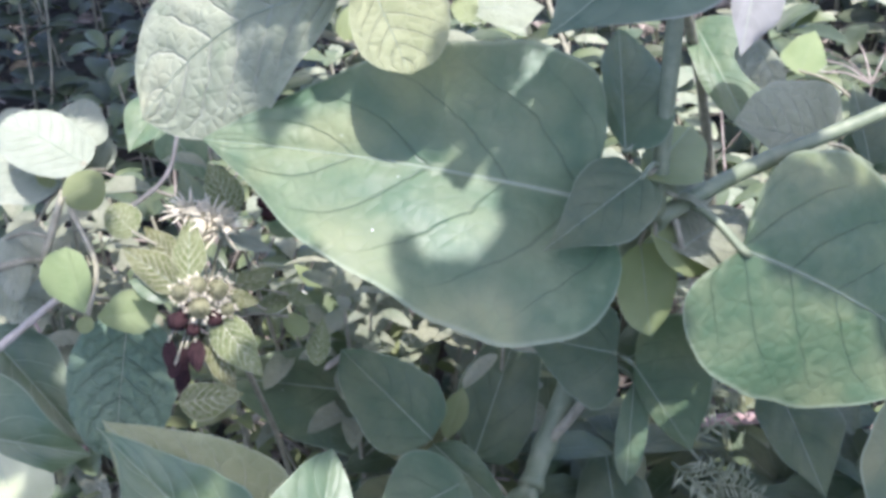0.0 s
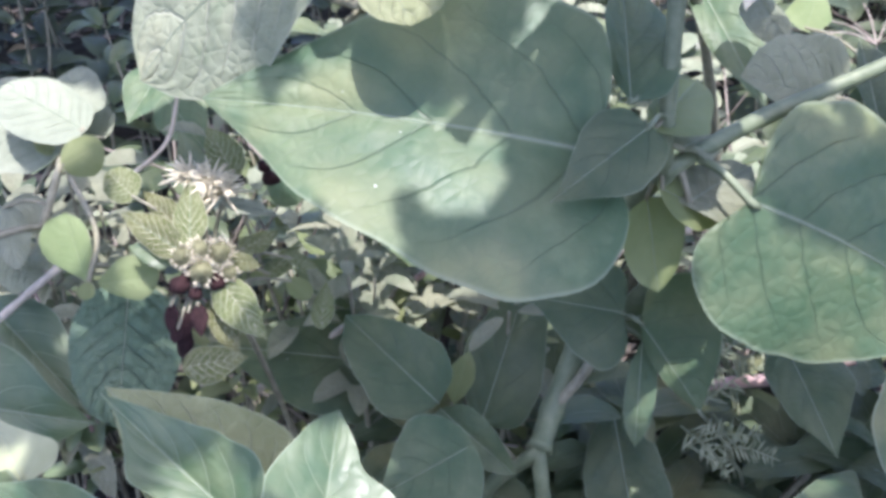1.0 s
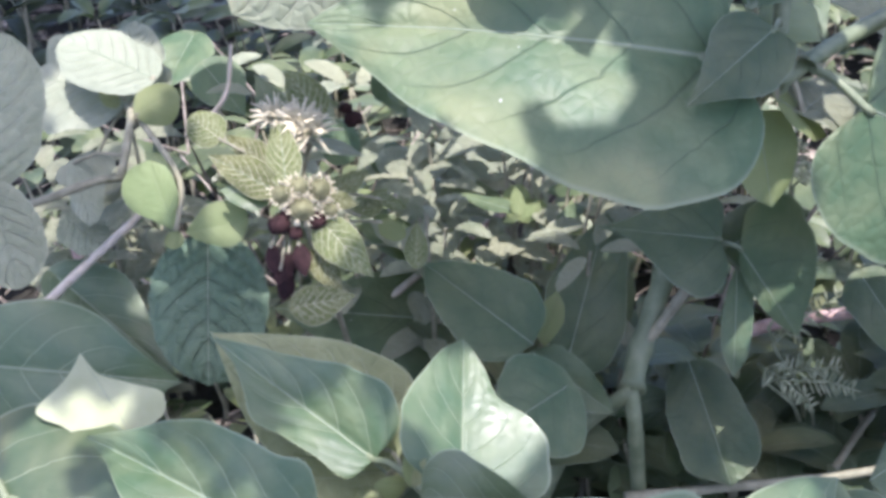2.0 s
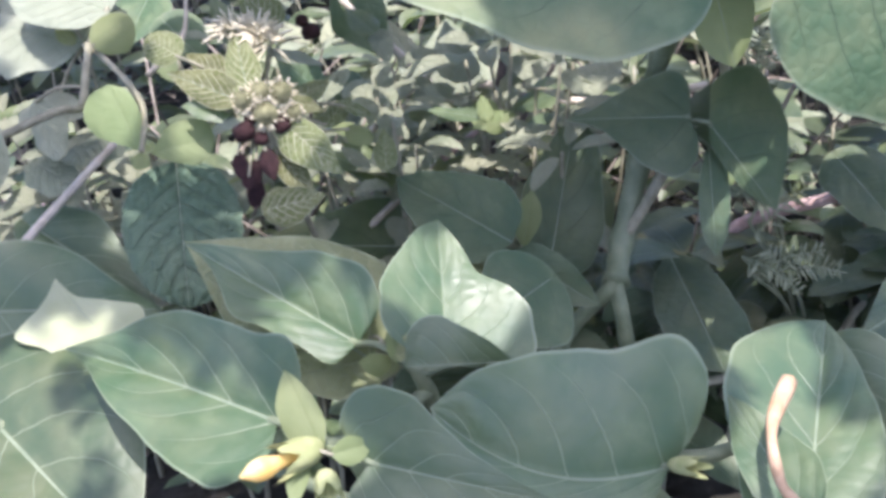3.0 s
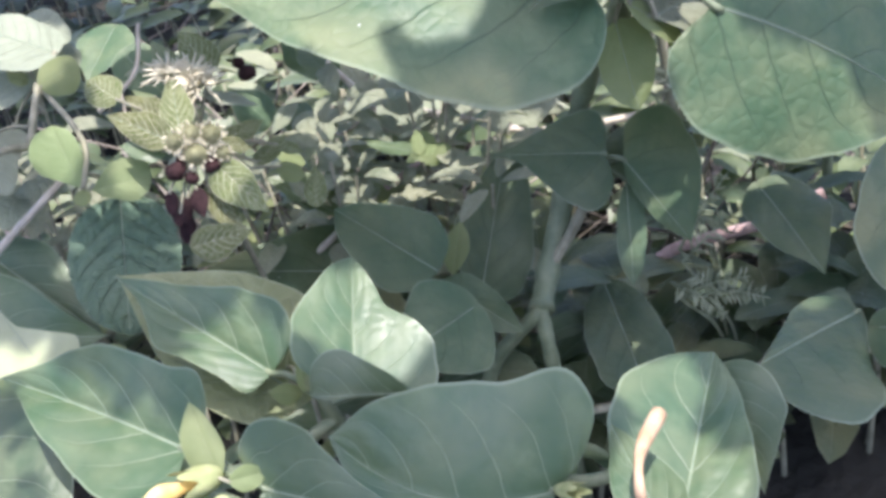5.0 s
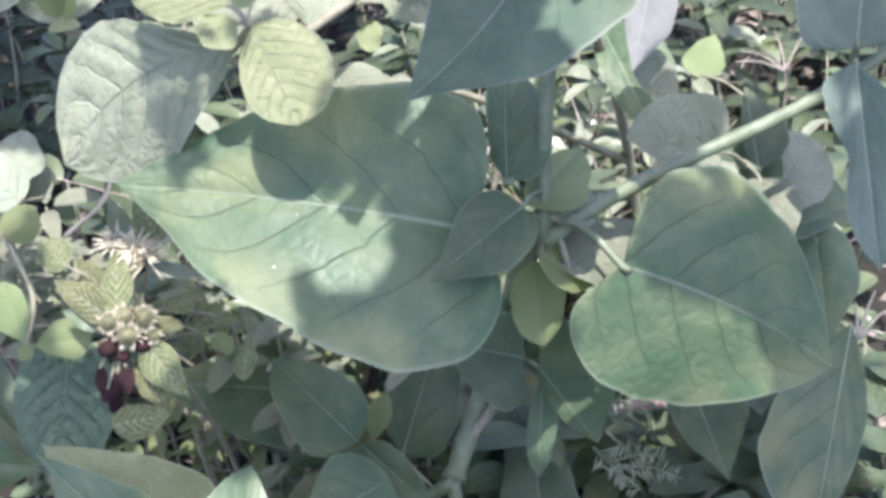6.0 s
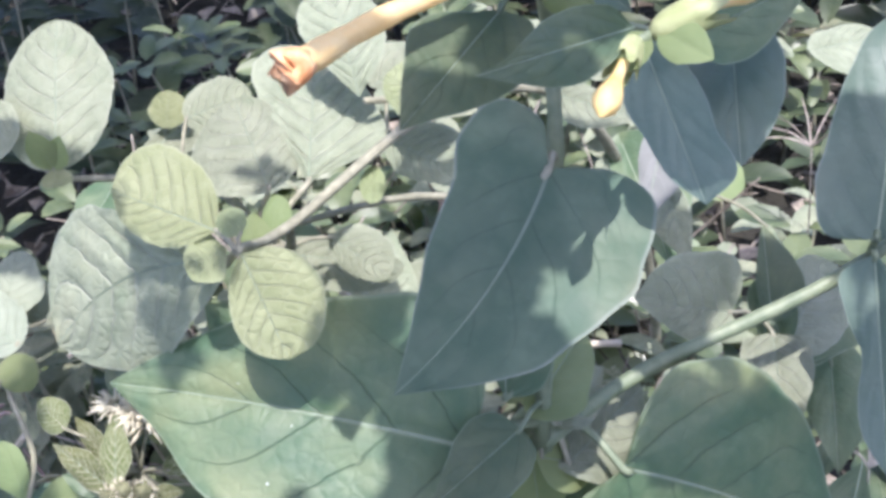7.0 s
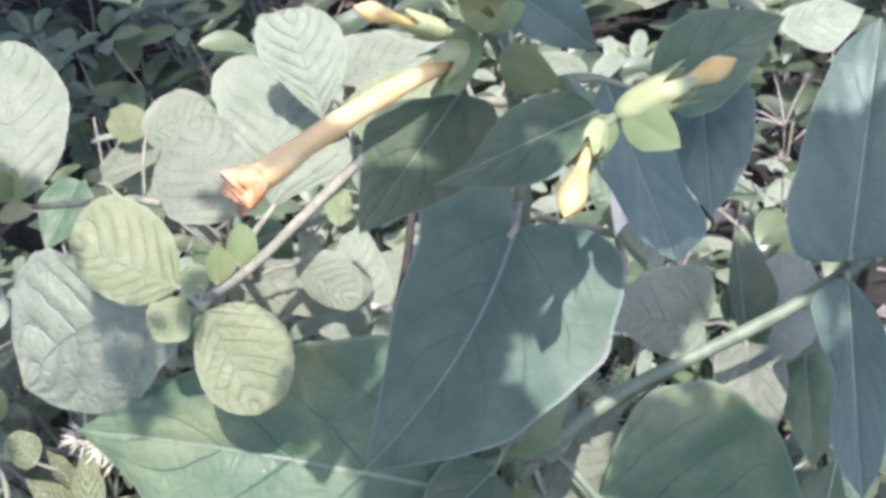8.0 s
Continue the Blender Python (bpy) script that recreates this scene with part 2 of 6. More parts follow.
BERRY = plain_material("dark_berry", (0.012, 0.007, 0.007), (0.040, 0.020, 0.020), 300.0, 0.9, 0.8, 0.0008, sheen=0.2)
HUSK = plain_material("hairy_husk", (0.085, 0.09, 0.045), (0.21, 0.21, 0.115), 350.0, 0.85, 0.8, 0.0006)
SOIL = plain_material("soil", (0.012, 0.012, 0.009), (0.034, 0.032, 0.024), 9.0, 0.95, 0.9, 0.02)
LITTER = plain_material("dry_litter", (0.07, 0.058, 0.045), (0.34, 0.30, 0.25), 120.0, 0.85, 0.5, 0.0006, random_part=0.45)
BRISTLE = plain_material("pale_bristle", (0.64, 0.59, 0.42), (0.86, 0.81, 0.63), 200.0, 0.8, 0.3, 0.0003, through_part=0.2)
FEATHER = plain_material("feathery_leaf", (0.16, 0.195, 0.11), (0.34, 0.37, 0.25), 150.0, 0.7, 0.3, 0.0003)


# ---- builders ----
def mesh_object(name, verts, faces, material, uvs=None, smooth=True):
    me = bpy.data.meshes.new(name)
    me.from_pydata([tuple(p) for p in verts], [], faces)
    for m in material if isinstance(material, (list, tuple)) else (material,):
        me.materials.append(m)
    if uvs is not None:
        layer = me.uv_layers.new(name="blade")
        loops = np.empty(len(me.loops), dtype=np.int32)
        me.loops.foreach_get("vertex_index", loops)
        layer.data.foreach_set("uv", np.asarray(uvs, dtype=np.float32)[loops].ravel())
    me.polygons.foreach_set("use_smooth", [smooth] * len(me.polygons))
    me.update()
    return new(name, me)


def under(ob, parent, world_pose=None):
    """Hang a part under its thing, keeping the given pose in the world."""
    base = Matrix.Identity(4)
    p = parent
    chain = []
    while p is not None:
        chain.append(p.matrix_basis)
        p = p.parent
    for m in reversed(chain):
        base = base @ m
    ob.parent = parent
    ob.matrix_basis = base.inverted() @ (world_pose if world_pose is not None else Matrix.Identity(4))
    return ob


def thing(name, place, label, category, group="", kind=""):
    ob = new(name)
    ob.empty_display_size = 0.02
    ob.matrix_basis = Matrix.Translation(place)
    return tagged(ob, label, category, group, kind)


SHAPES = {  # base power, tip power, back lobes, side veins, puffing, margin wave
    "heart": (0.44, 1.15, 0.20, 5, 0.006, 0.030),
    "ovate": (0.55, 1.20, 0.08, 5, 0.007, 0.036),
    "broad": (0.50, 0.78, 0.22, 5, 0.006, 0.022),
    "cordate": (0.32, 1.00, 0.24, 5, 0.006, 0.030),
    "narrow": (0.75, 0.95, 0.00, 6, 0.004, 0.018),
    "round": (0.50, 0.55, 0.03, 7, 0.024, 0.020),
}


SLANT = {"heart": 0.46, "broad": 0.46, "cordate": 0.46, "ovate": 0.46, "narrow": 0.46, "round": 0.36}


def blade_points(shape, length, wl, wr, fold, sag, curl, rng, ns, nv, back=None, wavy=1.0, lumps=(), bow=0.0):
    """The blade's grid: y along the midrib, x across, z up."""
    a, b, lobe, veins, puff, wave = SHAPES[shape]
    lobe = lobe if back is None else back
    lobe_l, lobe_r = lobe if isinstance(lobe, tuple) else (lobe, lobe)
    wave *= wavy
    scallop = 0.012 if shape == "round" else 0.0
    peak = (a / (a + b)) ** a * (b / (a + b)) ** b
    ph1, ph2, ph3 = rng.uniform(0, 6.28), rng.uniform(0, 6.28), rng.uniform(0.8, 1.3)
    pts, uvs = [], []
    tf = math.tan(radians(fold))
    for i in range(ns + 1):
        s = (1 - math.cos(math.pi * i / ns)) / 2
        w = (s ** a) * ((1 - s) ** b) / peak if 0 < s < 1 else 0.0
        w = max(w, 0.012)
        for j in range(nv + 1):
            v = 2 * j / nv - 1
            half = wr if v > 0 else wl
            m = abs(v)
            grow = 1 + sum(g * math.exp(-((s - c) / d) ** 2) for sd, c, d, g in lumps if sd * v > 0)
            x = v * w * half * grow * (1 + 0.014 * math.sin(19 * s * ph3 + ph1 + v) + 0.035 * wavy * math.sin(8.5 * s * ph3 + ph2 + 2 * v) + scallop * math.sin(52 * s))
            x += bow * length * 4 * s * (1 - s)
            y = length * (s - (lobe_r if v > 0 else lobe_l) * m ** 1.6 * (1 - s) ** 5)
            z = m * w * half * tf - curl * half * (m * w) ** 2 * 1.2
            z += sag * length * 4 * s * (1 - s) * (1 - 0.35 * s)
            phase = veins * (s - SLANT[shape] * (0.7 * m + 0.3 * m ** 3))
            z += puff * length * (abs(math.sin(math.pi * phase)) - 0.5) * min(1, 3.5 * m) * (1 - m ** 4) * w
            z -= 0.006 * length * math.exp(-(m / 0.09) ** 2) * w
            side = 1 if v > 0 else 2.3
            z += wave * length * math.sin(9.5 * s * ph3 + ph1 * side) * m ** 2.2 * w
            z += 0.02 * length * math.sin(4.0 * s + ph2 * side) * m * w
            pts.append((x, y, z))
            uvs.append((s, 0.5 + 0.5 * v))
    return pts, uvs


def grid_faces(ns, nv, offset=0):
    n = nv + 1
    return [(offset + i * n + j, offset + i * n + j + 1, offset + (i + 1) * n + j + 1, offset + (i + 1) * n + j)
            for i in range(ns) for j in range(nv)]


def leaf_pose(base, tip, normal):
    base, tip = Vector(base), Vector(tip)
    y = (tip - base).normalized()
    n = Vector(normal)
    n = (n - y * n.dot(y)).normalized()
    x = y.cross(n)
    m = Matrix((x, y, n)).transposed().to_4x4()
    return Matrix.Translation(base) @ m, (tip - base).length


LEAF_COUNT = [0]
STEM_POINTS = {}


def leaf(parent, shape, base, tip, normal, wl, wr, fold=None, sag=0.03, curl=0.22, material=None, label="", ribbed=True, back=None, wavy=1.0, lumps=(), bow=0.0):
    """One leaf from its base to its tip, with a raised midrib below it."""
    LEAF_COUNT[0] += 1
    rng = random.Random(LEAF_COUNT[0] * 7 + 3)
    m, length = leaf_pose(base, tip, normal)
    big = length > 0.03
    if fold is None:
        fold = 2.0 if shape == "round" else rng.uniform(8, 17)
    ns, nv = (40, 26) if big or shape == "round" and length > 0.012 else (18, 12)
    pts, uvs = blade_points(shape, length, wl, wr, fold, sag, curl, rng, ns, nv, back, wavy, lumps, bow)
    ob = mesh_object("leaf", pts, grid_faces(ns, nv), material or BLUE_LEAF, uvs)
    if label:
        ob["label"] = label
    return dress_leaf(ob, parent, m, length, [Vector(pts[i * (nv + 1) + nv // 2]) for i in range(0, ns + 1, 2)], material, ribbed)


def smooth_path(points, steps=6):
    """A smooth curve through the points."""
    p = [Vector(q) for q in points]
    p = [p[0] * 2 - p[1]] + p + [p[-1] * 2 - p[-2]]
    out = []
    for i in range(1, len(p) - 2):
        for k in range(steps):
            t = k / steps
            a, b, c, d = p[i - 1], p[i], p[i + 1], p[i + 2]
            out.append(0.5 * ((2 * b) + (c - a) * t + (2 * a - 5 * b + 4 * c - d) * t * t + (3 * b - a - 3 * c + d) * t ** 3))
    out.append(p[-2])
    return out


def tube_data(path, radii, sides, offset=0):
    verts, faces = [], []
    ref = Vector((0.31, 0.17, 0.93))
    for i, p in enumerate(path):
        d = (path[min(i + 1, len(path) - 1)] - path[max(i - 1, 0)]).normalized()
        u = d.cross(ref)
        if u.length < 0.027:
            u = d.cross(Vector((1, 0, 0)))
        u.normalize()
        w = d.cross(u)
        for j in range(sides):
            a = 2 * math.pi * j / sides
            verts.append(p + (u * math.cos(a) + w * math.sin(a)) * radii[i])
    for i in range(len(path) - 1):
        for j in range(sides):
            k = (j + 1) % sides
            faces.append(tuple(offset + q for q in (i * sides + j, i * sides + k, (i + 1) * sides + k, (i + 1) * sides + j)))
    faces.append(tuple(offset + j for j in reversed(range(sides))))
    faces.append(tuple(offset + (len(path) - 1) * sides + j for j in range(sides)))
    return verts, faces


def tube(name, path, radii, material, sides=8):
    verts, faces = tube_data(path, radii, sides)
    return mesh_object(name, verts, faces, material)


def stem(parent, points, r0, r1, material, name="stem", knots=0.0, label=""):
    """A stem through the points, tapering, thicker at its nodes."""
    path = smooth_path(points, 6)
    n = len(path) - 1
    radii = []
    for i in range(n + 1):
        r = r0 + (r1 - r0) * i / n
        r *= 1 + knots * math.exp(-((i % 6 if i % 6 < 3 else 6 - i % 6) / 0.9) ** 2) + 0.05 * math.sin(i * 2.1)
        radii.append(r)
    ob = tube(name, path, radii, material, 9)
    if parent:
        under(ob, parent)
        STEM_POINTS.setdefault(parent.name, []).extend(path)
    if label:
        ob["label"] = label
    return ob


def turned(name, path, profile, material, sides=12, ripple=0.0, lobes=5):
    """A body turned about a curved path; profile gives radii along it; ripple makes it lobed towards the end."""
    verts, faces = tube_data(path, profile, sides)
    if ripple:
        n = len(path)
        for i in range(n):
            for j in range(sides):
                q = verts[i * sides + j]
                k = 1 + ripple * (i / n) ** 2 * math.cos(lobes * 2 * math.pi * j / sides)
                verts[i * sides + j] = path[i] + (q - path[i]) * k
    return mesh_object(name, verts, faces, material)


def edge_line(knots, n):
    """A smooth margin from the leaf's foot round to its tip, in even steps: how far along and how far out, in leaf lengths."""
    path = smooth_path([(0, 0, 0)] + [(a, b, 0) for a, b in knots] + [(1, 0, 0)], 8)
    far = np.concatenate([[0], np.cumsum([(q - p).length for p, q in zip(path, path[1:])])])
    at = np.linspace(0, far[-1], n + 1)
    return np.interp(at, far, [p.x for p in path]), np.maximum(0, np.interp(at, far, [p.y for p in path]))


def blade(parent, shape, base, tip, normal, left, right, fold=8, rib=0.0, sag=0.012, curl=0.12, wavy=1.0, material=None):
    """One leaf with a margin of its own on either side of the midrib; rib is the midrib's sideways bow."""
    LEAF_COUNT[0] += 1
    rng = random.Random(LEAF_COUNT[0] * 7 + 3)
    _, _, _, veins, puff, wave = SHAPES[shape]
    m, length = leaf_pose(base, tip, normal)
    ns, half = (44, 14) if length > 0.03 else (26, 8)
    sides = {-1: edge_line(left, ns), 1: edge_line(right, ns)}
    s = np.mean([np.maximum(0, a - 0.28 * b) for a, b in sides.values()], axis=0)
    s = np.maximum.accumulate(s) + np.linspace(0, 0.02, ns + 1)
    s = (s - s[0]) / (s[-1] - s[0])
    ph = [rng.uniform(0, 6.28) for _ in range(4)]
    tf = math.tan(radians(fold))
    pts, uvs = [], []
    for i in range(ns + 1):
        mid_x = rib * 4 * s[i] * (1 - s[i])
        for j in range(-half, half + 1):
            k, v = (1 if j > 0 else -1), j / half
            q = abs(v)
            a, b = sides[k][0][i], sides[k][1][i]
            b = b * (1 + 0.012 * math.sin(17 * a + ph[0] + k) + 0.010 * math.sin(31 * a + ph[1] - k)) if shape != "round" else b * (1 + 0.012 * math.sin(46 * a + ph[0]))
            x, y = mid_x + (k * b - mid_x) * q, s[i] + (a - s[i]) * q
            out = abs(x - mid_x)
            z = out * tf - curl * out * out * 1.6 + sag * 4 * s[i] * (1 - s[i])
            fade = min(1.0, b / 0.12)
            phase = veins * (y - SLANT[shape] * (0.7 * q + 0.3 * q ** 3))
            z += puff * (abs(math.sin(math.pi * phase)) - 0.5) * min(1, 3.5 * q) * (1 - q ** 4) * fade
            z -= 0.006 * math.exp(-(q / 0.09) ** 2) * fade
            z += wavy * wave * math.sin(9.0 * y + ph[1 + (k > 0)]) * q ** 2.4 * fade * 0.8
            z += 0.016 * math.sin(4.0 * y + ph[3] + k) * q * fade
            pts.append((x * length, y * length, z * length))
            uvs.append((min(1, max(0, y)), 0.5 + 0.5 * v))
    ob = mesh_object("leaf", pts, grid_faces(ns, 2 * half), material or BLUE_LEAF, uvs)
    return dress_leaf(ob, parent, m, length, [Vector(pts[i * (2 * half + 1) + half]) for i in range(0, ns + 1, 2)], material)


def dress_leaf(ob, parent, m, length, spine, material, ribbed=True):
    """Hangs a leaf on its plant, with the stalk to the nearest stem and the raised midrib."""
    under(ob, parent, m)
    near = sorted(STEM_POINTS.get(parent.name, ()), key=lambda q: (q - m.translation).length)
    if near and 0.003 < (near[0] - m.translation).length < 0.027:
        a, d = near[0], (m.translation - near[0])
        mid = a + d * 0.5 + Vector((0, 0, 0.10 * d.length))
        r = 0.0003 + 0.011 * min(0.1, length)
        foot = tube("petiole", smooth_path([a, mid, m.translation, m @ Vector((0, 0.04 * length, -0.0006))], 4), [r] * 13, STEM if material in (None, BLUE_LEAF, PALE_VEINED, SKYLIT_SPECK_LEAF) else STEM_PALE, 6)
        under(foot, ob)
    if ribbed and length > 0.02:
        path = [q + Vector((0, 0, 0.00006)) for q in spine]
        rib = tube("midrib", path, [0.00028 * min(1.5, length / 0.05) * (1 - 0.8 * i / len(path)) for i in range(len(path))], RIB, 5)
        under(rib, ob, m)
    return ob


RIB = plain_material("leaf_rib", (0.19, 0.24, 0.16), (0.28, 0.33, 0.23), 200.0, 0.5, 0.2, 0.0002)


# ---- ground ----
def ground_sheet():
    """One sheet of soil, uneven near the plants, running out to the horizon."""
    rings = [0.0] + [0.05 * 1.13 ** i for i in range(75)] + [600.0, 1500.0]
    verts, faces = [(0.0, 0.45, 0.0)], []
    seg = 64
    for r in rings[1:]:
        for j in range(seg):
            a = 2 * math.pi * j / seg
            x, y = r * math.cos(a), 0.45 + r * math.sin(a)
            z = (noise.noise(Vector((x * 7, y * 7, 0))) * 0.022 + noise.noise(Vector((x * 30, y * 30, 5))) * 0.006) * min(1, 6 / max(r, 1e-3))
            verts.append((x, y, z - 0.012))
    for j in range(seg):
        faces.append((0, 1 + j, 1 + (j + 1) % seg))
    for i in range(len(rings) - 2):
        for j in range(seg):
            k = (j + 1) % seg
            a, b = 1 + i * seg, 1 + (i + 1) * seg
            faces.append((a + j, b + j, b + k, a + k))
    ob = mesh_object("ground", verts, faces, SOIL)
    return tagged(ob, "dark uneven garden soil under the plants", "ground", kind="structure")


ground_sheet()

# ---- the four o'clock plant in the middle ----
main_plant = thing("four_oclock_plant", (0.03, 0.300, -0.01), "tall four o'clock plant with broad blue-green heart-shaped leaves and wilted flowers", "plant", "four o'clock plants")
stem(main_plant, [(0.0300, 0.3000, -0.0200), (0.0226, 0.2715, 0.0623), (0.0211, 0.2727, 0.0847)], 0.0024, 0.0021, STEM)
stem(main_plant, [(0.0211, 0.2727, 0.0847), (0.0248, 0.2830, 0.0905), (0.0329, 0.2914, 0.1103), (0.0435, 0.2983, 0.1421), (0.0525, 0.2818, 0.1671), (0.0509, 0.2566, 0.1811)], 0.0033, 0.0026, STEM, knots=0.25)
stem(main_plant, [(0.0211, 0.2727, 0.0847), (0.0039, 0.2814, 0.0595), (-0.0120, 0.3000, -0.0050)], 0.0022, 0.0024, STEM)
stem(main_plant, [(0.0433, 0.2776, 0.1269), (0.0361, 0.2836, 0.1070), (0.0248, 0.2830, 0.0905)], 0.0016, 0.0016, STEM_PALE)
stem(main_plant, [(0.0509, 0.2566, 0.1811), (0.0770, 0.2781, 0.1843), (0.1285, 0.2997, 0.1972), (0.1649, 0.3225, 0.2111)], 0.0022, 0.0016, STEM, knots=0.15)
stem(main_plant, [(0.0509, 0.2566, 0.1811), (0.0537, 0.2656, 0.2185), (0.0563, 0.2772, 0.2534), (0.0556, 0.2880, 0.2751), (0.0555, 0.2656, 0.3019), (0.0537, 0.2466, 0.3225)], 0.0020, 0.0016, STEM, knots=0.15)
stem(main_plant, [(0.0556, 0.2880, 0.2751), (0.0664, 0.2659, 0.2948), (0.0719, 0.2397, 0.3061), (0.0748, 0.2400, 0.3068)], 0.0014, 0.0009, STEM)
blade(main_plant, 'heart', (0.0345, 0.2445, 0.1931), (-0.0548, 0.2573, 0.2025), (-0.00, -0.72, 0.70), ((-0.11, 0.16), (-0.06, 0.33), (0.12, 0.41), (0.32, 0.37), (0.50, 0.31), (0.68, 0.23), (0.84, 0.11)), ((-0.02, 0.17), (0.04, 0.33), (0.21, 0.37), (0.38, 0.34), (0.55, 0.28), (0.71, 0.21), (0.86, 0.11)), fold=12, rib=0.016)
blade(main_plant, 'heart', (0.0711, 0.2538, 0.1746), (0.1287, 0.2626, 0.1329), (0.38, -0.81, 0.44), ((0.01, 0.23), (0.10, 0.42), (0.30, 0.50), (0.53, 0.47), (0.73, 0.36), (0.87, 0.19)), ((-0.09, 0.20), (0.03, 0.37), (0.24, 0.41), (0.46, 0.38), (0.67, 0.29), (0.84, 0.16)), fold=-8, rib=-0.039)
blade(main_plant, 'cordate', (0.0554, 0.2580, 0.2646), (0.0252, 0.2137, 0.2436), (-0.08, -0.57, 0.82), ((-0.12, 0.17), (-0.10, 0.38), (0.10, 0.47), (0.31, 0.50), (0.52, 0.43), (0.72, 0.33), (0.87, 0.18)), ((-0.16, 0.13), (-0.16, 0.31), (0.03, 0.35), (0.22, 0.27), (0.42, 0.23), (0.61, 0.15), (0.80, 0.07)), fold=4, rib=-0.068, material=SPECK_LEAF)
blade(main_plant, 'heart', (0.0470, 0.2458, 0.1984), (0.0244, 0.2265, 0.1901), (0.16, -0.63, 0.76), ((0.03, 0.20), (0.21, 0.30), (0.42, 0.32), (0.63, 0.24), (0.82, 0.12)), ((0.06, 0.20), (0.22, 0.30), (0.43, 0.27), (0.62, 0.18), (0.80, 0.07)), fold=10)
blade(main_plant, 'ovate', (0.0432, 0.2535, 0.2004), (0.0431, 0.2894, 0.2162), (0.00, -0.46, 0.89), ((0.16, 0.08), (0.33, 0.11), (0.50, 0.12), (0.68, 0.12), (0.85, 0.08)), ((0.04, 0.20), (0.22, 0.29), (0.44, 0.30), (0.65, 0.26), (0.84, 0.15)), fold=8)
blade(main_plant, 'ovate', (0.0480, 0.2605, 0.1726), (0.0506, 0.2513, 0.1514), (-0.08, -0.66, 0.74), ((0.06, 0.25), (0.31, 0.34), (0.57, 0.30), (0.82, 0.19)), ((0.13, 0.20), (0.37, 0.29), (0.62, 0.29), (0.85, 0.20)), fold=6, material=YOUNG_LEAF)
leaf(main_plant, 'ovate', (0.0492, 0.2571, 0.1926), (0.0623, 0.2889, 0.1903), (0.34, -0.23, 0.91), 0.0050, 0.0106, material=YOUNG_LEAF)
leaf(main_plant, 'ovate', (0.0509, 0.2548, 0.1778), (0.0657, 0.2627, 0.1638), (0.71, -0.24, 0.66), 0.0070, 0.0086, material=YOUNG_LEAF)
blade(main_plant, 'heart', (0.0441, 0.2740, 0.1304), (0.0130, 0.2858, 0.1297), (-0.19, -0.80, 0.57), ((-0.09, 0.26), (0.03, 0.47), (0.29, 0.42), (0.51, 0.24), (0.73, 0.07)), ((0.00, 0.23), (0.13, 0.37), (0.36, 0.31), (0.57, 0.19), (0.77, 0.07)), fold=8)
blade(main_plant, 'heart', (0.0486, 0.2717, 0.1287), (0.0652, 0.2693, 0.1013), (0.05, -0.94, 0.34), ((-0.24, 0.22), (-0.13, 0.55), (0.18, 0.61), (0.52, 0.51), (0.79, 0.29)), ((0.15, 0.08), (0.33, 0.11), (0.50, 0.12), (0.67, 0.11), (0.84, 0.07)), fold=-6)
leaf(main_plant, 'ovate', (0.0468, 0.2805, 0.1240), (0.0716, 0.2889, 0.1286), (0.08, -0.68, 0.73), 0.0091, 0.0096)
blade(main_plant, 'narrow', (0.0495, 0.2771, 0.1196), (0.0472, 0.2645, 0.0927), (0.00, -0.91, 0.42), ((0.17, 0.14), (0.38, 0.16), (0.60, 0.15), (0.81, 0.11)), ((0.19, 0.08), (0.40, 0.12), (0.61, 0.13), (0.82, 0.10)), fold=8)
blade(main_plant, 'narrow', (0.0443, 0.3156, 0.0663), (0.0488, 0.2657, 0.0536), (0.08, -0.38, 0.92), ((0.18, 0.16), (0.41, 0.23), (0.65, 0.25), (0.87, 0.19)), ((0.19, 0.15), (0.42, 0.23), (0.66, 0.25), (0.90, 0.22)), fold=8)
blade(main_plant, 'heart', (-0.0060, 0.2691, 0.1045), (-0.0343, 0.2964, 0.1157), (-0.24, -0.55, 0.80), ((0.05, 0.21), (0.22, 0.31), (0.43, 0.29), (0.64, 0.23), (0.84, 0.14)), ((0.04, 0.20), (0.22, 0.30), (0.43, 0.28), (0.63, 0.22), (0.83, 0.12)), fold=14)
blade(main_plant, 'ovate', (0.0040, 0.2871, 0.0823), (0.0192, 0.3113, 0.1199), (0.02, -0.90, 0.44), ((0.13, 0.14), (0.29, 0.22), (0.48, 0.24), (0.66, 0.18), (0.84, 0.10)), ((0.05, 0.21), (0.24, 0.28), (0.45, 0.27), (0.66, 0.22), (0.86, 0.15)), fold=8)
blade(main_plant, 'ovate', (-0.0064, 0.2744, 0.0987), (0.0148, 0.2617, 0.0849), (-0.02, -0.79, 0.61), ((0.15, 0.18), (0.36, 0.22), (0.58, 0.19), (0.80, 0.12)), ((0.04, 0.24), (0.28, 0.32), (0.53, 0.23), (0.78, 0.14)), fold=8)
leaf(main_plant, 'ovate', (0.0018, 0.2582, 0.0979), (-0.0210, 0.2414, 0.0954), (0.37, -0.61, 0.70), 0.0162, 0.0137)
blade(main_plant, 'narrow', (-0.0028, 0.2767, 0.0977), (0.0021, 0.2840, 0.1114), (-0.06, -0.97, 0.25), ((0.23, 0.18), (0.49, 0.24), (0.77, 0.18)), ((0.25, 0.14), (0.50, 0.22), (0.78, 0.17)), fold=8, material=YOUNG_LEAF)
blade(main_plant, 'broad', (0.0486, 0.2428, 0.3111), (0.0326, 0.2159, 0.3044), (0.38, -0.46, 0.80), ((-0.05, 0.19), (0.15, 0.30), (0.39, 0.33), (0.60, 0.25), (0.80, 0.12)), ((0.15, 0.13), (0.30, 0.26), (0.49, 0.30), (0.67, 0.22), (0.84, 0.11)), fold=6)
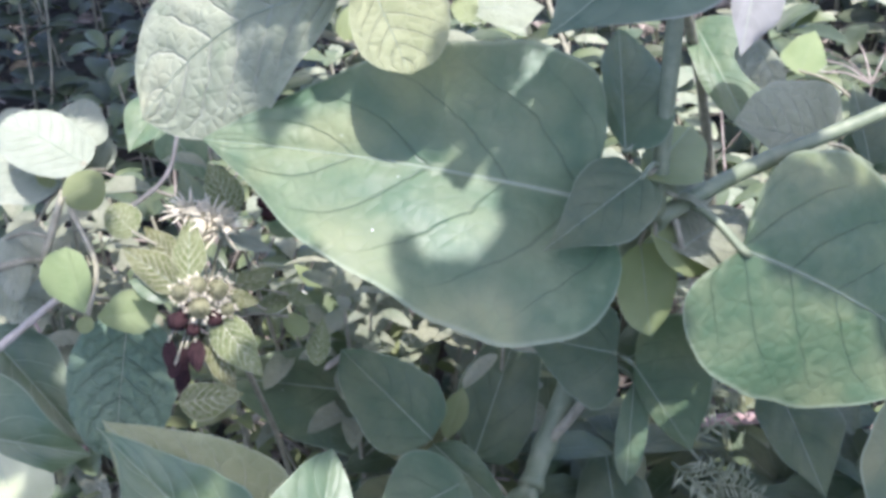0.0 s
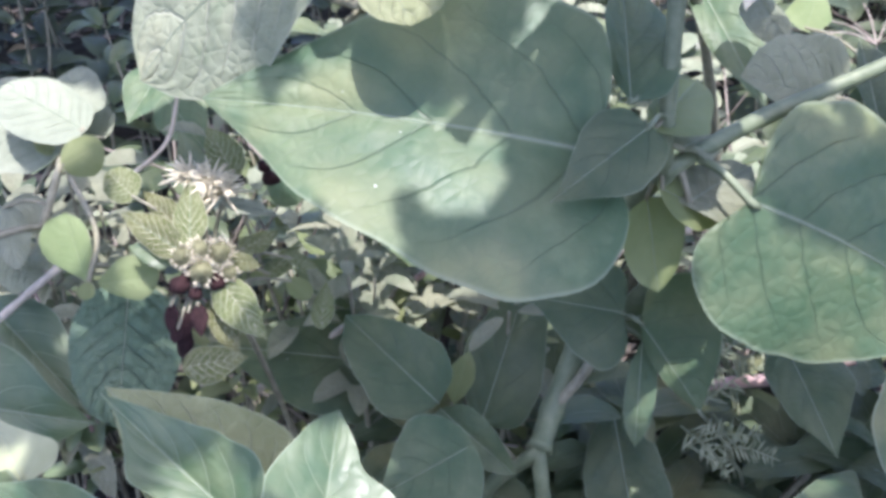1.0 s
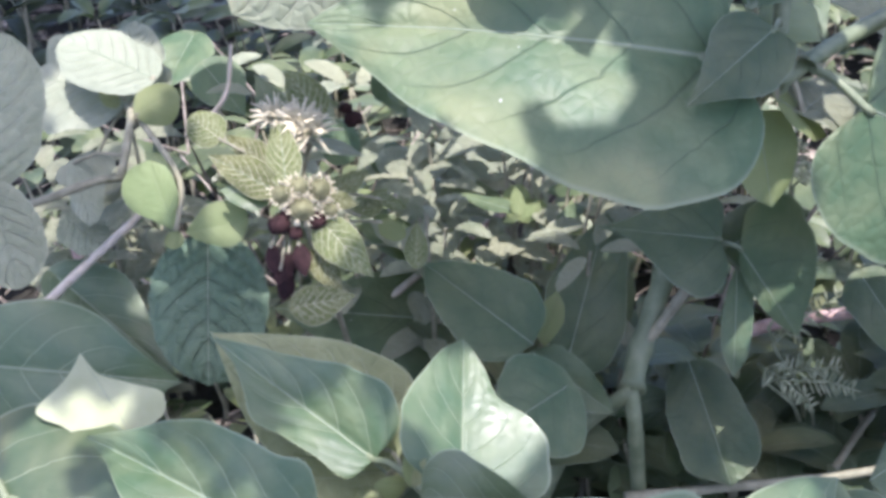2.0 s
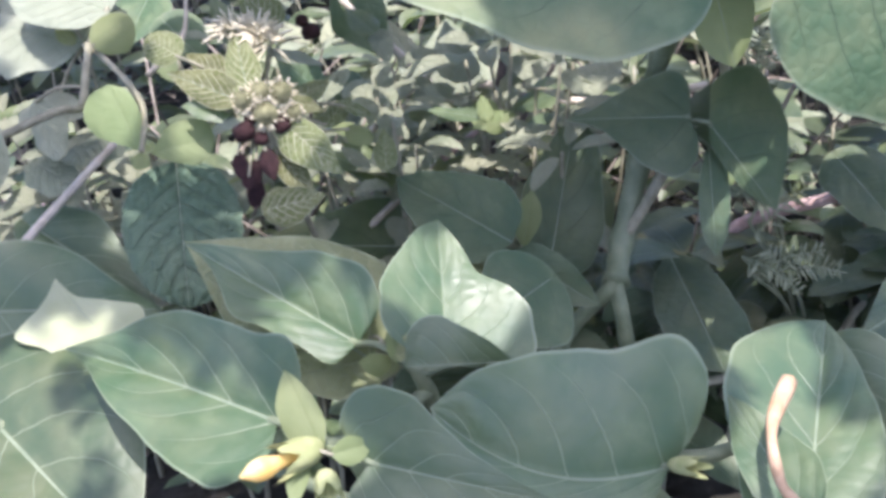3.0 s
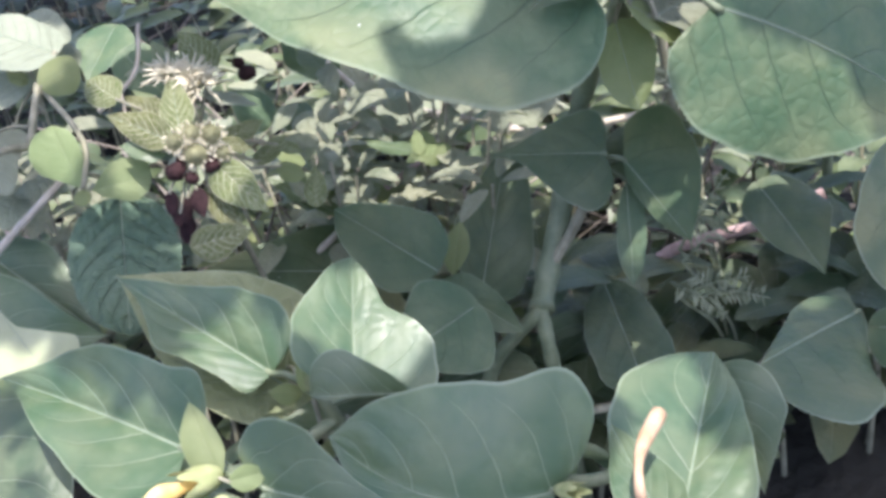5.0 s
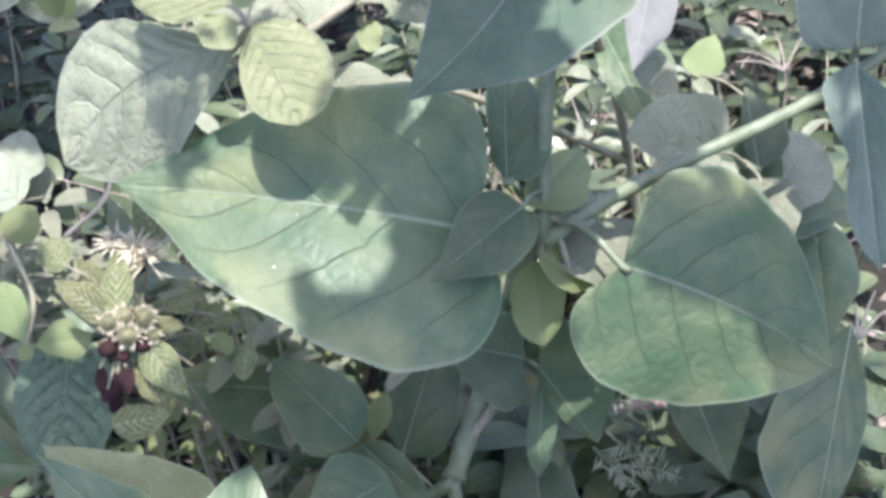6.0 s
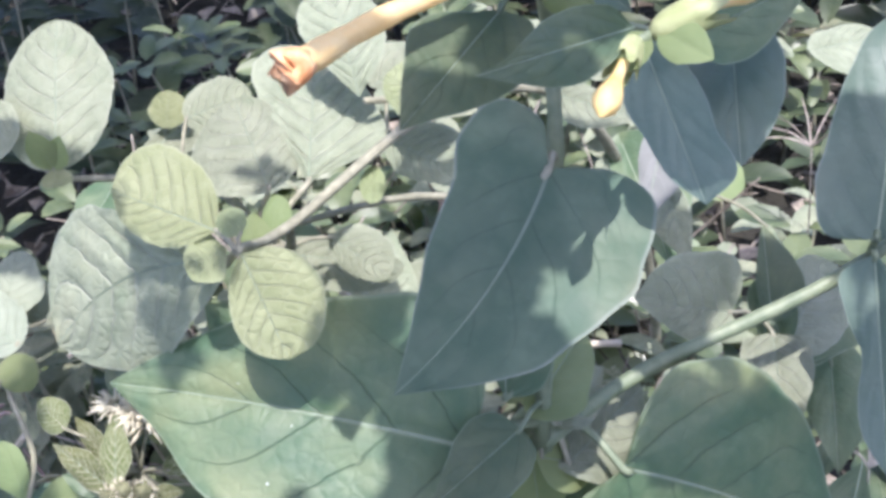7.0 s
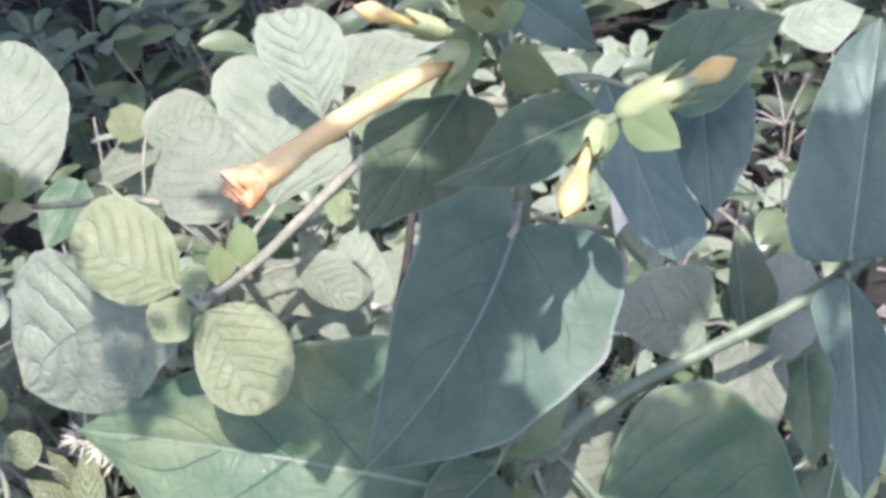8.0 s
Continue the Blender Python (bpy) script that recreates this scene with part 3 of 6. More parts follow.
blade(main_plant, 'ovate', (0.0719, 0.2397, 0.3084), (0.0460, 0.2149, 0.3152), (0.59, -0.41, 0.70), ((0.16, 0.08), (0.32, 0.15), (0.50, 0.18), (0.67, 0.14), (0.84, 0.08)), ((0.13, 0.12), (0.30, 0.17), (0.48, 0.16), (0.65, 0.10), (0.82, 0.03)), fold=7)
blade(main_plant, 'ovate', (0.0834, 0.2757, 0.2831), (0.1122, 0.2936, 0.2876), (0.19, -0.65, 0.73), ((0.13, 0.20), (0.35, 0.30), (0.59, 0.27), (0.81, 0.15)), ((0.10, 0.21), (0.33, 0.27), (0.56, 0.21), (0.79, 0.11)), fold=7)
blade(main_plant, 'broad', (0.0957, 0.3033, 0.2763), (0.0957, 0.2652, 0.2585), (-0.03, -0.49, 0.87), ((0.16, 0.18), (0.37, 0.26), (0.60, 0.24), (0.82, 0.15)), ((0.15, 0.18), (0.36, 0.25), (0.59, 0.22), (0.81, 0.13)), fold=5, material=SKYLIT_SPECK_LEAF)
blade(main_plant, 'heart', (0.0746, 0.2832, 0.2817), (0.0872, 0.2502, 0.2604), (-0.14, -0.53, 0.84), ((0.20, 0.14), (0.42, 0.19), (0.66, 0.18), (0.89, 0.20)), ((0.15, 0.16), (0.37, 0.20), (0.59, 0.16), (0.82, 0.12)), fold=6, material=SKYLIT_SPECK_LEAF)
leaf(main_plant, 'ovate', (0.0554, 0.3016, 0.2929), (0.0743, 0.3018, 0.2754), (0.38, -0.81, 0.45), 0.0081, 0.0066, material=SKYLIT_SPECK_LEAF)
blade(main_plant, 'ovate', (0.1350, 0.2970, 0.2110), (0.1468, 0.3456, 0.2496), (-0.14, -0.50, 0.86), ((0.00, 0.20), (0.19, 0.26), (0.41, 0.24), (0.63, 0.21), (0.84, 0.14)), ((0.07, 0.18), (0.26, 0.23), (0.46, 0.24), (0.65, 0.18), (0.83, 0.10)), fold=8, material=SKYLIT_SPECK_LEAF)
blade(main_plant, 'narrow', (0.1346, 0.2952, 0.2084), (0.1361, 0.2562, 0.1685), (-0.30, -0.71, 0.63), ((0.15, 0.11), (0.31, 0.16), (0.49, 0.17), (0.67, 0.14), (0.85, 0.09)), ((0.09, 0.15), (0.27, 0.14), (0.46, 0.08), (0.64, 0.11), (0.83, 0.09)), fold=8, material=SKYLIT_SPECK_LEAF)
leaf(main_plant, 'heart', (-0.0204, 0.3349, 0.0693), (-0.0835, 0.3179, 0.0906), (0.41, -0.71, 0.57), 0.0218, 0.0169)
# Sunlight on the next two leaves is put into the paler leaf colour.
leaf(main_plant, 'ovate', (0.0554, 0.2580, 0.1864), (0.0670, 0.2908, 0.1733), (0.46, 0.15, 0.87), 0.0128, 0.0062, material=PALE_LEAF)
leaf(main_plant, 'ovate', (0.0576, 0.2568, 0.1731), (0.0780, 0.2938, 0.1629), (0.47, -0.04, 0.88), 0.0091, 0.0117, material=PALE_LEAF)
leaf(main_plant, 'narrow', (0.0514, 0.2457, 0.3232), (0.0484, 0.2354, 0.3162), (0.08, -0.57, 0.81), 0.0028, 0.0040, material=YOUNG_LEAF)
leaf(main_plant, 'ovate', (0.0564, 0.2494, 0.3140), (0.0659, 0.2500, 0.3063), (0.41, -0.78, 0.47), 0.0031, 0.0052, material=YOUNG_LEAF)
leaf(main_plant, 'narrow', (0.0520, 0.2445, 0.3230), (0.0602, 0.2518, 0.3224), (0.42, -0.46, 0.78), 0.0026, 0.0030, material=YOUNG_LEAF)
leaf(main_plant, 'narrow', (0.0761, 0.2395, 0.3077), (0.0848, 0.2312, 0.3066), (-0.34, -0.44, 0.83), 0.0041, 0.0039, material=YOUNG_LEAF)
leaf(main_plant, 'narrow', (0.0742, 0.2393, 0.3074), (0.0692, 0.2298, 0.3052), (0.33, -0.39, 0.86), 0.0026, 0.0033, material=YOUNG_LEAF)
leaf(main_plant, 'narrow', (0.0757, 0.2400, 0.3067), (0.0868, 0.2439, 0.3096), (0.08, -0.78, 0.62), 0.0022, 0.0029, material=YOUNG_LEAF)


def calyx(parent, base, tip, radius, lobes=5):
    """A small green cup of pointed bracts round the foot of a flower."""
    b, t = Vector(base), Vector(tip)
    fs = (0, 0.10, 0.25, 0.45, 0.65, 0.8)
    path = [b.lerp(t, f) for f in fs]
    sides = 30
    verts, faces = tube_data(path, [radius * f for f in (0.35, 0.72, 0.95, 1.0, 0.92, 0.95)], sides)
    faces = faces[:-1]
    d = t - b
    for ring in (3, 4, 5):
        for j in range(sides):
            k = ring * sides + j
            tooth = math.cos(math.pi * (j * lobes / sides % 1.0 - 0.5))
            verts[k] = verts[k] + d * ((ring - 2) / 3) * (0.42 * tooth ** 1.5 - 0.18)
            out = (verts[k] - path[ring])
            verts[k] = verts[k] + (out - d * (out.dot(d) / d.length_squared)) * (0.10 * (ring - 2) * tooth)
    ob = mesh_object("calyx", verts, faces, CALYX)
    return under(ob, parent)


def long_flower(parent, foot, mouth, name="flower", petal=PETAL, end=PETAL_TIP, r=0.0017, label=""):
    """A wilted trumpet: a long thin tube with a shrivelled, puckered mouth."""
    a, b = Vector(foot), Vector(mouth)
    bow = Vector((0, 0, 0.0012))
    path = [a.lerp(b, f) + bow * math.sin(math.pi * f) for f in [i / 12 for i in range(13)]]
    prof = [r * (0.9 + 0.35 * f + 0.6 * max(0, f - 0.75)) * (1 + 0.06 * math.sin(i * 1.9)) for i, f in enumerate([i / 12 for i in range(13)])]
    tubeob = turned(name, path, prof, petal, 14, 0.1, 5)
    under(tubeob, parent)
    if label:
        tubeob["label"] = label
    d = (b - a).normalized()
    sides = 25
    steps = ((-0.0014, 1.25), (0.0004, 1.7), (0.0018, 2.1), (0.0026, 2.2), (0.0020, 1.5), (0.0006, 0.7))
    path2 = [b + d * q for q, _ in steps]
    verts, faces = tube_data(path2, [r * w for _, w in steps], sides)
    rng = random.Random(5)
    for i in (2, 3, 4):
        for j in range(sides):
            tooth = abs(math.sin(math.pi * 5 * j / sides))
            k = i * sides + j
            out = verts[k] - path2[i]
            verts[k] = verts[k] + d * (0.0014 * tooth + rng.uniform(-0.0004, 0.0004)) + out * (0.22 * tooth - 0.18)
    under(mesh_object("mouth", verts, faces, end), tubeob)
    return tubeob


def bud(parent, foot, tip, r, material=BUD, name="bud", label=""):
    a, b = Vector(foot), Vector(tip)
    fs = [i / 10 for i in range(11)]
    prof = [r * (0.42 + 0.58 * math.exp(-((f - 0.68) / 0.24) ** 2)) * (1 if f < 0.85 else 0.75 if f < 0.95 else 0.12) for f in fs]
    ob = turned(name, [a.lerp(b, f) for f in fs], prof, material, 14, 0.06, 5)
    under(ob, parent)
    if label:
        ob["label"] = label
    return ob


def toward(a, b, d):
    a, b = Vector(a), Vector(b)
    return a + (b - a).normalized() * d


long_flower(main_plant, (0.0471, 0.2403, 0.3195), (0.0198, 0.2102, 0.3215), label="wilted yellow-orange trumpet flower with a shrivelled mouth")
calyx(main_plant, toward((0.0471, 0.2403, 0.3195), (0.0198, 0.2102, 0.3215), -0.006), toward((0.0471, 0.2403, 0.3195), (0.0198, 0.2102, 0.3215), 0.004), 0.0028)
bud(main_plant, toward((0.0719, 0.2397, 0.3061), (0.0655, 0.2167, 0.3056), 0.008), (0.0655, 0.2167, 0.3056), 0.0025, label="closed pale yellow flower bud")
calyx(main_plant, (0.0719, 0.2397, 0.3061), toward((0.0719, 0.2397, 0.3061), (0.0655, 0.2167, 0.3056), 0.011), 0.0026)
bud(main_plant, toward((0.0748, 0.2400, 0.3068), (0.0953, 0.2463, 0.3127), 0.009), (0.0953, 0.2463, 0.3127), 0.0022, label="slender cream flower bud")
calyx(main_plant, (0.0748, 0.2400, 0.3068), toward((0.0748, 0.2400, 0.3068), (0.0953, 0.2463, 0.3127), 0.014), 0.0032)
calyx(main_plant, (0.0537, 0.2466, 0.3225), toward((0.0537, 0.2466, 0.3225), (0.0539, 0.2407, 0.3371), 0.010), 0.0038)
bud(main_plant, (0.0391, 0.2722, 0.3051), (0.0271, 0.2732, 0.3094), 0.0020, label="small cream flower bud")
calyx(main_plant, toward((0.0391, 0.2722, 0.3051), (0.0271, 0.2732, 0.3094), -0.006), toward((0.0391, 0.2722, 0.3051), (0.0271, 0.2732, 0.3094), 0.003), 0.0024)

# ---- the four o'clock plant in front ----
front_plant = thing("four_oclock_plant", (-0.028, 0.215, -0.01), "low four o'clock plant with pale veined leaves and a yellow bud", "plant", "four o'clock plants")
stem(front_plant, [(-0.0280, 0.2150, -0.0200), (-0.0261, 0.2040, 0.0637), (-0.0316, 0.1885, 0.1175), (-0.0381, 0.1932, 0.1257)], 0.0030, 0.0008, STEM, knots=0.2)
stem(front_plant, [(-0.0316, 0.1885, 0.1175), (-0.0428, 0.1730, 0.1213), (-0.0531, 0.1540, 0.1331)], 0.0016, 0.0012, STEM)
stem(front_plant, [(-0.0277, 0.1997, 0.0838), (-0.0022, 0.1855, 0.1002), (0.0209, 0.1727, 0.1024), (0.0388, 0.1769, 0.1049)], 0.0018, 0.0014, STEM)
stem(front_plant, [(-0.0258, 0.2036, 0.0537), (-0.0771, 0.2097, 0.0918), (-0.1279, 0.2053, 0.1153)], 0.0018, 0.0014, STEM)
blade(front_plant, 'ovate', (-0.0450, 0.1999, 0.1246), (-0.0811, 0.2254, 0.1419), (-0.05, -0.63, 0.77), ((0.04, 0.14), (0.20, 0.15), (0.37, 0.17), (0.54, 0.19), (0.68, 0.11), (0.83, 0.03)), ((-0.01, 0.18), (0.12, 0.29), (0.30, 0.26), (0.48, 0.20), (0.65, 0.14), (0.83, 0.07)), fold=24, material=PALE_VEINED)
leaf(front_plant, 'ovate', (-0.0428, 0.2056, 0.1155), (-0.0827, 0.2329, 0.1384), (0.01, -0.68, 0.73), 0.0145, 0.0208, fold=0, wavy=1.3, material=FRESH_LEAF)
blade(front_plant, 'cordate', (-0.0268, 0.1915, 0.1217), (-0.0243, 0.2225, 0.1390), (0.31, -0.46, 0.83), ((0.03, 0.21), (0.13, 0.38), (0.32, 0.42), (0.52, 0.38), (0.70, 0.28), (0.86, 0.16)), ((-0.03, 0.24), (0.00, 0.48), (0.23, 0.51), (0.44, 0.40), (0.59, 0.21), (0.79, 0.12)), fold=20, material=PALE_VEINED)
blade(front_plant, 'ovate', (-0.0128, 0.1838, 0.1247), (-0.0349, 0.1816, 0.1291), (0.20, -0.86, 0.48), ((0.20, 0.01), (0.40, 0.02), (0.60, 0.02), (0.81, 0.03)), ((0.24, 0.18), (0.50, 0.34), (0.77, 0.45), (0.98, 0.30)), fold=10, material=PALE_VEINED)
blade(front_plant, 'cordate', (-0.0598, 0.1690, 0.1297), (-0.1070, 0.2055, 0.1314), (-0.26, -0.57, 0.78), ((-0.06, 0.13), (0.03, 0.27), (0.19, 0.25), (0.36, 0.22), (0.52, 0.17), (0.68, 0.11), (0.84, 0.04)), ((-0.08, 0.13), (0.01, 0.25), (0.18, 0.24), (0.35, 0.25), (0.52, 0.22), (0.69, 0.16), (0.84, 0.08)), fold=24, rib=0.01, material=PALE_VEINED)
blade(front_plant, 'heart', (-0.1001, 0.2150, 0.1229), (-0.1151, 0.2367, 0.1324), (-0.05, -0.49, 0.87), ((0.19, 0.24), (0.44, 0.42), (0.71, 0.54), (0.81, 0.25)), ((0.01, 0.30), (0.22, 0.38), (0.45, 0.20), (0.70, 0.04)), fold=6, material=CREAM_LEAF)
leaf(front_plant, 'cordate', (-0.1312, 0.2110, 0.1159), (-0.0926, 0.1641, 0.1017), (-0.14, -0.44, 0.89), 0.0285, 0.0195, wavy=1.8, material=PALE_VEINED)
leaf(front_plant, 'heart', (-0.1508, 0.2627, 0.1134), (-0.0973, 0.2553, 0.1090), (-0.04, -0.80, 0.61), 0.0186, 0.0181, wavy=1.8, material=PALE_VEINED)
leaf(front_plant, 'ovate', (-0.1366, 0.2935, 0.1205), (-0.1004, 0.2634, 0.1038), (-0.09, -0.53, 0.85), 0.0116, 0.0090, material=PALE_VEINED)
blade(front_plant, 'cordate', (-0.0426, 0.1528, 0.1293), (-0.0099, 0.1379, 0.1253), (-0.16, -0.69, 0.70), ((-0.19, 0.14), (-0.12, 0.33), (0.12, 0.37), (0.32, 0.26), (0.53, 0.14), (0.76, 0.06)), ((-0.04, 0.19), (0.11, 0.30), (0.29, 0.28), (0.48, 0.25), (0.66, 0.18), (0.83, 0.10)), fold=20, material=PALE_VEINED)
blade(front_plant, 'cordate', (0.0139, 0.1695, 0.1039), (-0.0312, 0.1703, 0.1265), (0.27, -0.79, 0.55), ((0.06, 0.14), (0.19, 0.22), (0.34, 0.25), (0.49, 0.28), (0.65, 0.27), (0.79, 0.22), (0.91, 0.12)), ((-0.07, 0.20), (-0.05, 0.40), (0.12, 0.50), (0.29, 0.41), (0.49, 0.35), (0.69, 0.28), (0.87, 0.17)), fold=12, rib=-0.145, material=PALE_VEINED)
blade(front_plant, 'broad', (0.0327, 0.1432, 0.1021), (0.0552, 0.2002, 0.1114), (0.21, -0.14, 0.97), ((0.09, 0.18), (0.29, 0.25), (0.50, 0.31), (0.71, 0.30), (0.88, 0.18)), ((0.10, 0.16), (0.28, 0.22), (0.47, 0.20), (0.66, 0.15), (0.84, 0.10)), fold=12, material=PALE_VEINED)
leaf(front_plant, 'ovate', (0.0558, 0.1954, 0.1084), (0.0561, 0.1618, 0.1008), (-0.34, -0.27, 0.90), 0.0112, 0.0058, material=PALE_VEINED)
blade(front_plant, 'ovate', (0.0337, 0.1396, 0.1090), (0.0268, 0.1730, 0.1166), (-0.27, -0.26, 0.93), ((0.17, 0.15), (0.37, 0.18), (0.59, 0.16), (0.80, 0.09)), ((0.16, 0.15), (0.37, 0.22), (0.59, 0.17), (0.79, 0.09)), fold=6, material=PALE_VEINED)
leaf(front_plant, 'narrow', (-0.0507, 0.1537, 0.1322), (-0.0559, 0.1664, 0.1428), (-0.05, -0.69, 0.73), 0.0048, 0.0030, fold=12, material=YOUNG_LEAF)
leaf(front_plant, 'narrow', (-0.0490, 0.1521, 0.1330), (-0.0418, 0.1549, 0.1320), (0.37, -0.72, 0.59), 0.0023, 0.0030, material=YOUNG_LEAF)
leaf(front_plant, 'narrow', (-0.0382, 0.1921, 0.1236), (-0.0446, 0.1881, 0.1276), (0.66, -0.64, 0.38), 0.0029, 0.0021, material=YOUNG_LEAF)
leaf(front_plant, 'narrow', (-0.0371, 0.1903, 0.1245), (-0.0372, 0.1947, 0.1313), (-0.00, -0.86, 0.50), 0.0016, 0.0017, material=YOUNG_LEAF)
leaf(front_plant, 'narrow', (-0.0363, 0.1896, 0.1249), (-0.0337, 0.1929, 0.1299), (-0.03, -0.84, 0.54), 0.0015, 0.0013, material=FRESH_LEAF)
leaf(front_plant, 'ovate', (-0.0437, 0.2117, 0.1178), (-0.0510, 0.2014, 0.1125), (0.14, -0.55, 0.82), 0.0094, 0.0110, material=FRESH_LEAF)
leaf(front_plant, 'narrow', (-0.0533, 0.1545, 0.1320), (-0.0565, 0.1455, 0.1278), (0.15, -0.49, 0.86), 0.0013, 0.0028, material=YOUNG_LEAF)
bud(front_plant, (-0.0531, 0.1540, 0.1331), (-0.0642, 0.1453, 0.1363), 0.0021, label="closed yellow flower bud")
calyx(front_plant, toward((-0.0531, 0.1540, 0.1331), (-0.0642, 0.1453, 0.1363), -0.003), toward((-0.0531, 0.1540, 0.1331), (-0.0642, 0.1453, 0.1363), 0.007), 0.0028)
calyx(front_plant, (-0.0504, 0.1496, 0.1315), (-0.0496, 0.1434, 0.1300), 0.0022)
calyx(front_plant, (0.0134, 0.1675, 0.1061), (0.0186, 0.1604, 0.1098), 0.0018)


def dried_flower():
    """The dried tube of a fallen flower, bent like a hook."""
    ob_path = smooth_path([(0.0299, 0.1382, 0.1168), (0.0282, 0.1432, 0.1189), (0.0297, 0.1529, 0.1232), (0.0358, 0.1623, 0.1258)], 6)
    n = len(ob_path)
    prof = [0.0010 + 0.0011 * max(0, i / n - 0.55) * 2 + 0.0001 * math.sin(i) for i in range(n)]
    prof[-1] *= 0.8
    ob = turned("dried_flower", ob_path, prof, TAN, 12, 0.12, 5)
    return tagged(ob, "dried tan flower tube lying on a leaf", "dried flower")


dried_flower()

# ---- shoots of the same kind behind and beside ----
side_plant = thing("four_oclock_plant", (0.13, 0.37, -0.01), "four o'clock shoots with shaded leaves behind the tall plant", "plant", "four o'clock plants")
stem(side_plant, [(0.1300, 0.3700, -0.0200), (0.1342, 0.3656, 0.0786), (0.1167, 0.3368, 0.1468), (0.1115, 0.3164, 0.1667)], 0.0022, 0.0014, STEM)
stem(side_plant, [(0.1342, 0.3656, 0.0786), (0.1379, 0.3576, 0.1267), (0.1184, 0.3567, 0.1670)], 0.0016, 0.0012, STEM)
stem(side_plant, [(0.0193, 0.2720, 0.0467), (0.0519, 0.2760, 0.0444), (0.0817, 0.2780, 0.0442), (0.1093, 0.2780, 0.0476), (0.1350, 0.2760, 0.0532), (0.1567, 0.2740, 0.0568)], 0.0015, 0.0012, STEM_PALE)
stem(side_plant, [(0.1300, 0.3700, -0.0100), (0.1093, 0.3255, 0.0287), (0.0836, 0.2849, 0.0393)], 0.0014, 0.0012, STEM_PALE)
blade(side_plant, 'heart', (0.1115, 0.2669, 0.0708), (0.0719, 0.2251, 0.0881), (0.23, -0.13, 0.96), ((0.26, 0.15), (0.52, 0.32), (0.76, 0.48), (1.06, 0.47), (1.17, 0.25)), ((-0.11, 0.15), (0.10, 0.20), (0.33, 0.17), (0.56, 0.12), (0.78, 0.06)), fold=8)
leaf(side_plant, 'ovate', (0.1103, 0.2467, 0.0784), (0.1373, 0.2196, 0.0883), (-0.61, -0.33, 0.72), 0.0075, 0.0139)
blade(side_plant, 'heart', (0.1461, 0.3110, 0.1107), (0.1284, 0.2619, 0.0703), (0.17, -0.64, 0.75), ((0.16, 0.07), (0.33, 0.13), (0.50, 0.15), (0.67, 0.12), (0.84, 0.07)), ((0.16, 0.14), (0.34, 0.26), (0.54, 0.33), (0.75, 0.32), (0.92, 0.20)), fold=10, material=BLUE_LEAF)
leaf(side_plant, 'ovate', (0.0957, 0.3107, 0.0923), (0.1048, 0.2751, 0.0796), (-0.11, -0.35, 0.93), 0.0147, 0.0099)
blade(side_plant, 'ovate', (0.1243, 0.3507, 0.1502), (0.1587, 0.3635, 0.1227), (0.62, -0.55, 0.56), ((0.20, 0.05), (0.39, 0.07), (0.60, 0.05), (0.80, 0.02)), ((0.10, 0.29), (0.31, 0.52), (0.54, 0.42), (0.77, 0.21)), fold=10)
# PALE_LEAF on the next blades stands in for the sun they don't receive.
blade(side_plant, 'ovate', (0.1031, 0.3114, 0.1736), (0.0757, 0.3078, 0.1822), (0.26, -0.64, 0.72), ((0.02, 0.23), (0.21, 0.34), (0.42, 0.34), (0.63, 0.26), (0.83, 0.15)), ((-0.06, 0.29), (0.05, 0.52), (0.35, 0.54), (0.65, 0.46), (0.87, 0.27)), fold=15, material=PALE_LEAF)
blade(side_plant, 'narrow', (0.1153, 0.3155, 0.1648), (0.1149, 0.3459, 0.1774), (0.04, -0.44, 0.90), ((0.19, 0.09), (0.39, 0.11), (0.59, 0.09), (0.80, 0.05)), ((0.12, 0.21), (0.35, 0.31), (0.58, 0.25), (0.80, 0.14)), fold=8)
blade(side_plant, 'ovate', (0.1152, 0.3136, 0.1633), (0.1153, 0.2801, 0.1562), (-0.05, -0.21, 0.98), ((0.10, 0.24), (0.31, 0.30), (0.56, 0.25), (0.80, 0.16)), ((0.08, 0.24), (0.32, 0.29), (0.56, 0.23), (0.78, 0.12)), fold=8, material=PALE_LEAF)
blade(side_plant, 'ovate', (0.1172, 0.3204, 0.1492), (0.1411, 0.3566, 0.1514), (0.24, -0.30, 0.92), ((0.23, 0.08), (0.45, 0.16), (0.68, 0.25), (0.91, 0.20)), ((0.11, 0.23), (0.35, 0.30), (0.60, 0.30), (0.82, 0.18)), fold=8, material=PALE_LEAF)
leaf(side_plant, 'heart', (0.1404, 0.3439, 0.1209), (0.1397, 0.3117, 0.1034), (0.03, -0.40, 0.92), 0.0135, 0.0098)
leaf(side_plant, 'ovate', (0.0749, 0.3876, 0.1776), (0.0910, 0.3514, 0.1518), (-0.06, -0.58, 0.81), 0.0166, 0.0076)
leaf(side_plant, 'ovate', (0.0864, 0.3553, 0.2070), (0.0791, 0.3281, 0.1925), (0.04, -0.48, 0.88), 0.0096, 0.0056, material=LILAC_LEAF)
leaf(side_plant, 'ovate', (0.1231, 0.3474, 0.1537), (0.1502, 0.3360, 0.1383), (0.33, -0.63, 0.70), 0.0066, 0.0242)
leaf(side_plant, 'ovate', (0.1148, 0.3326, 0.1659), (0.1204, 0.3143, 0.1501), (0.05, -0.83, 0.55), 0.0073, 0.0070)
leaf(side_plant, 'ovate', (0.0560, 0.3341, 0.2325), (0.0798, 0.3214, 0.2315), (-0.21, -0.41, 0.89), 0.0054, 0.0070, material=PALE_LEAF)
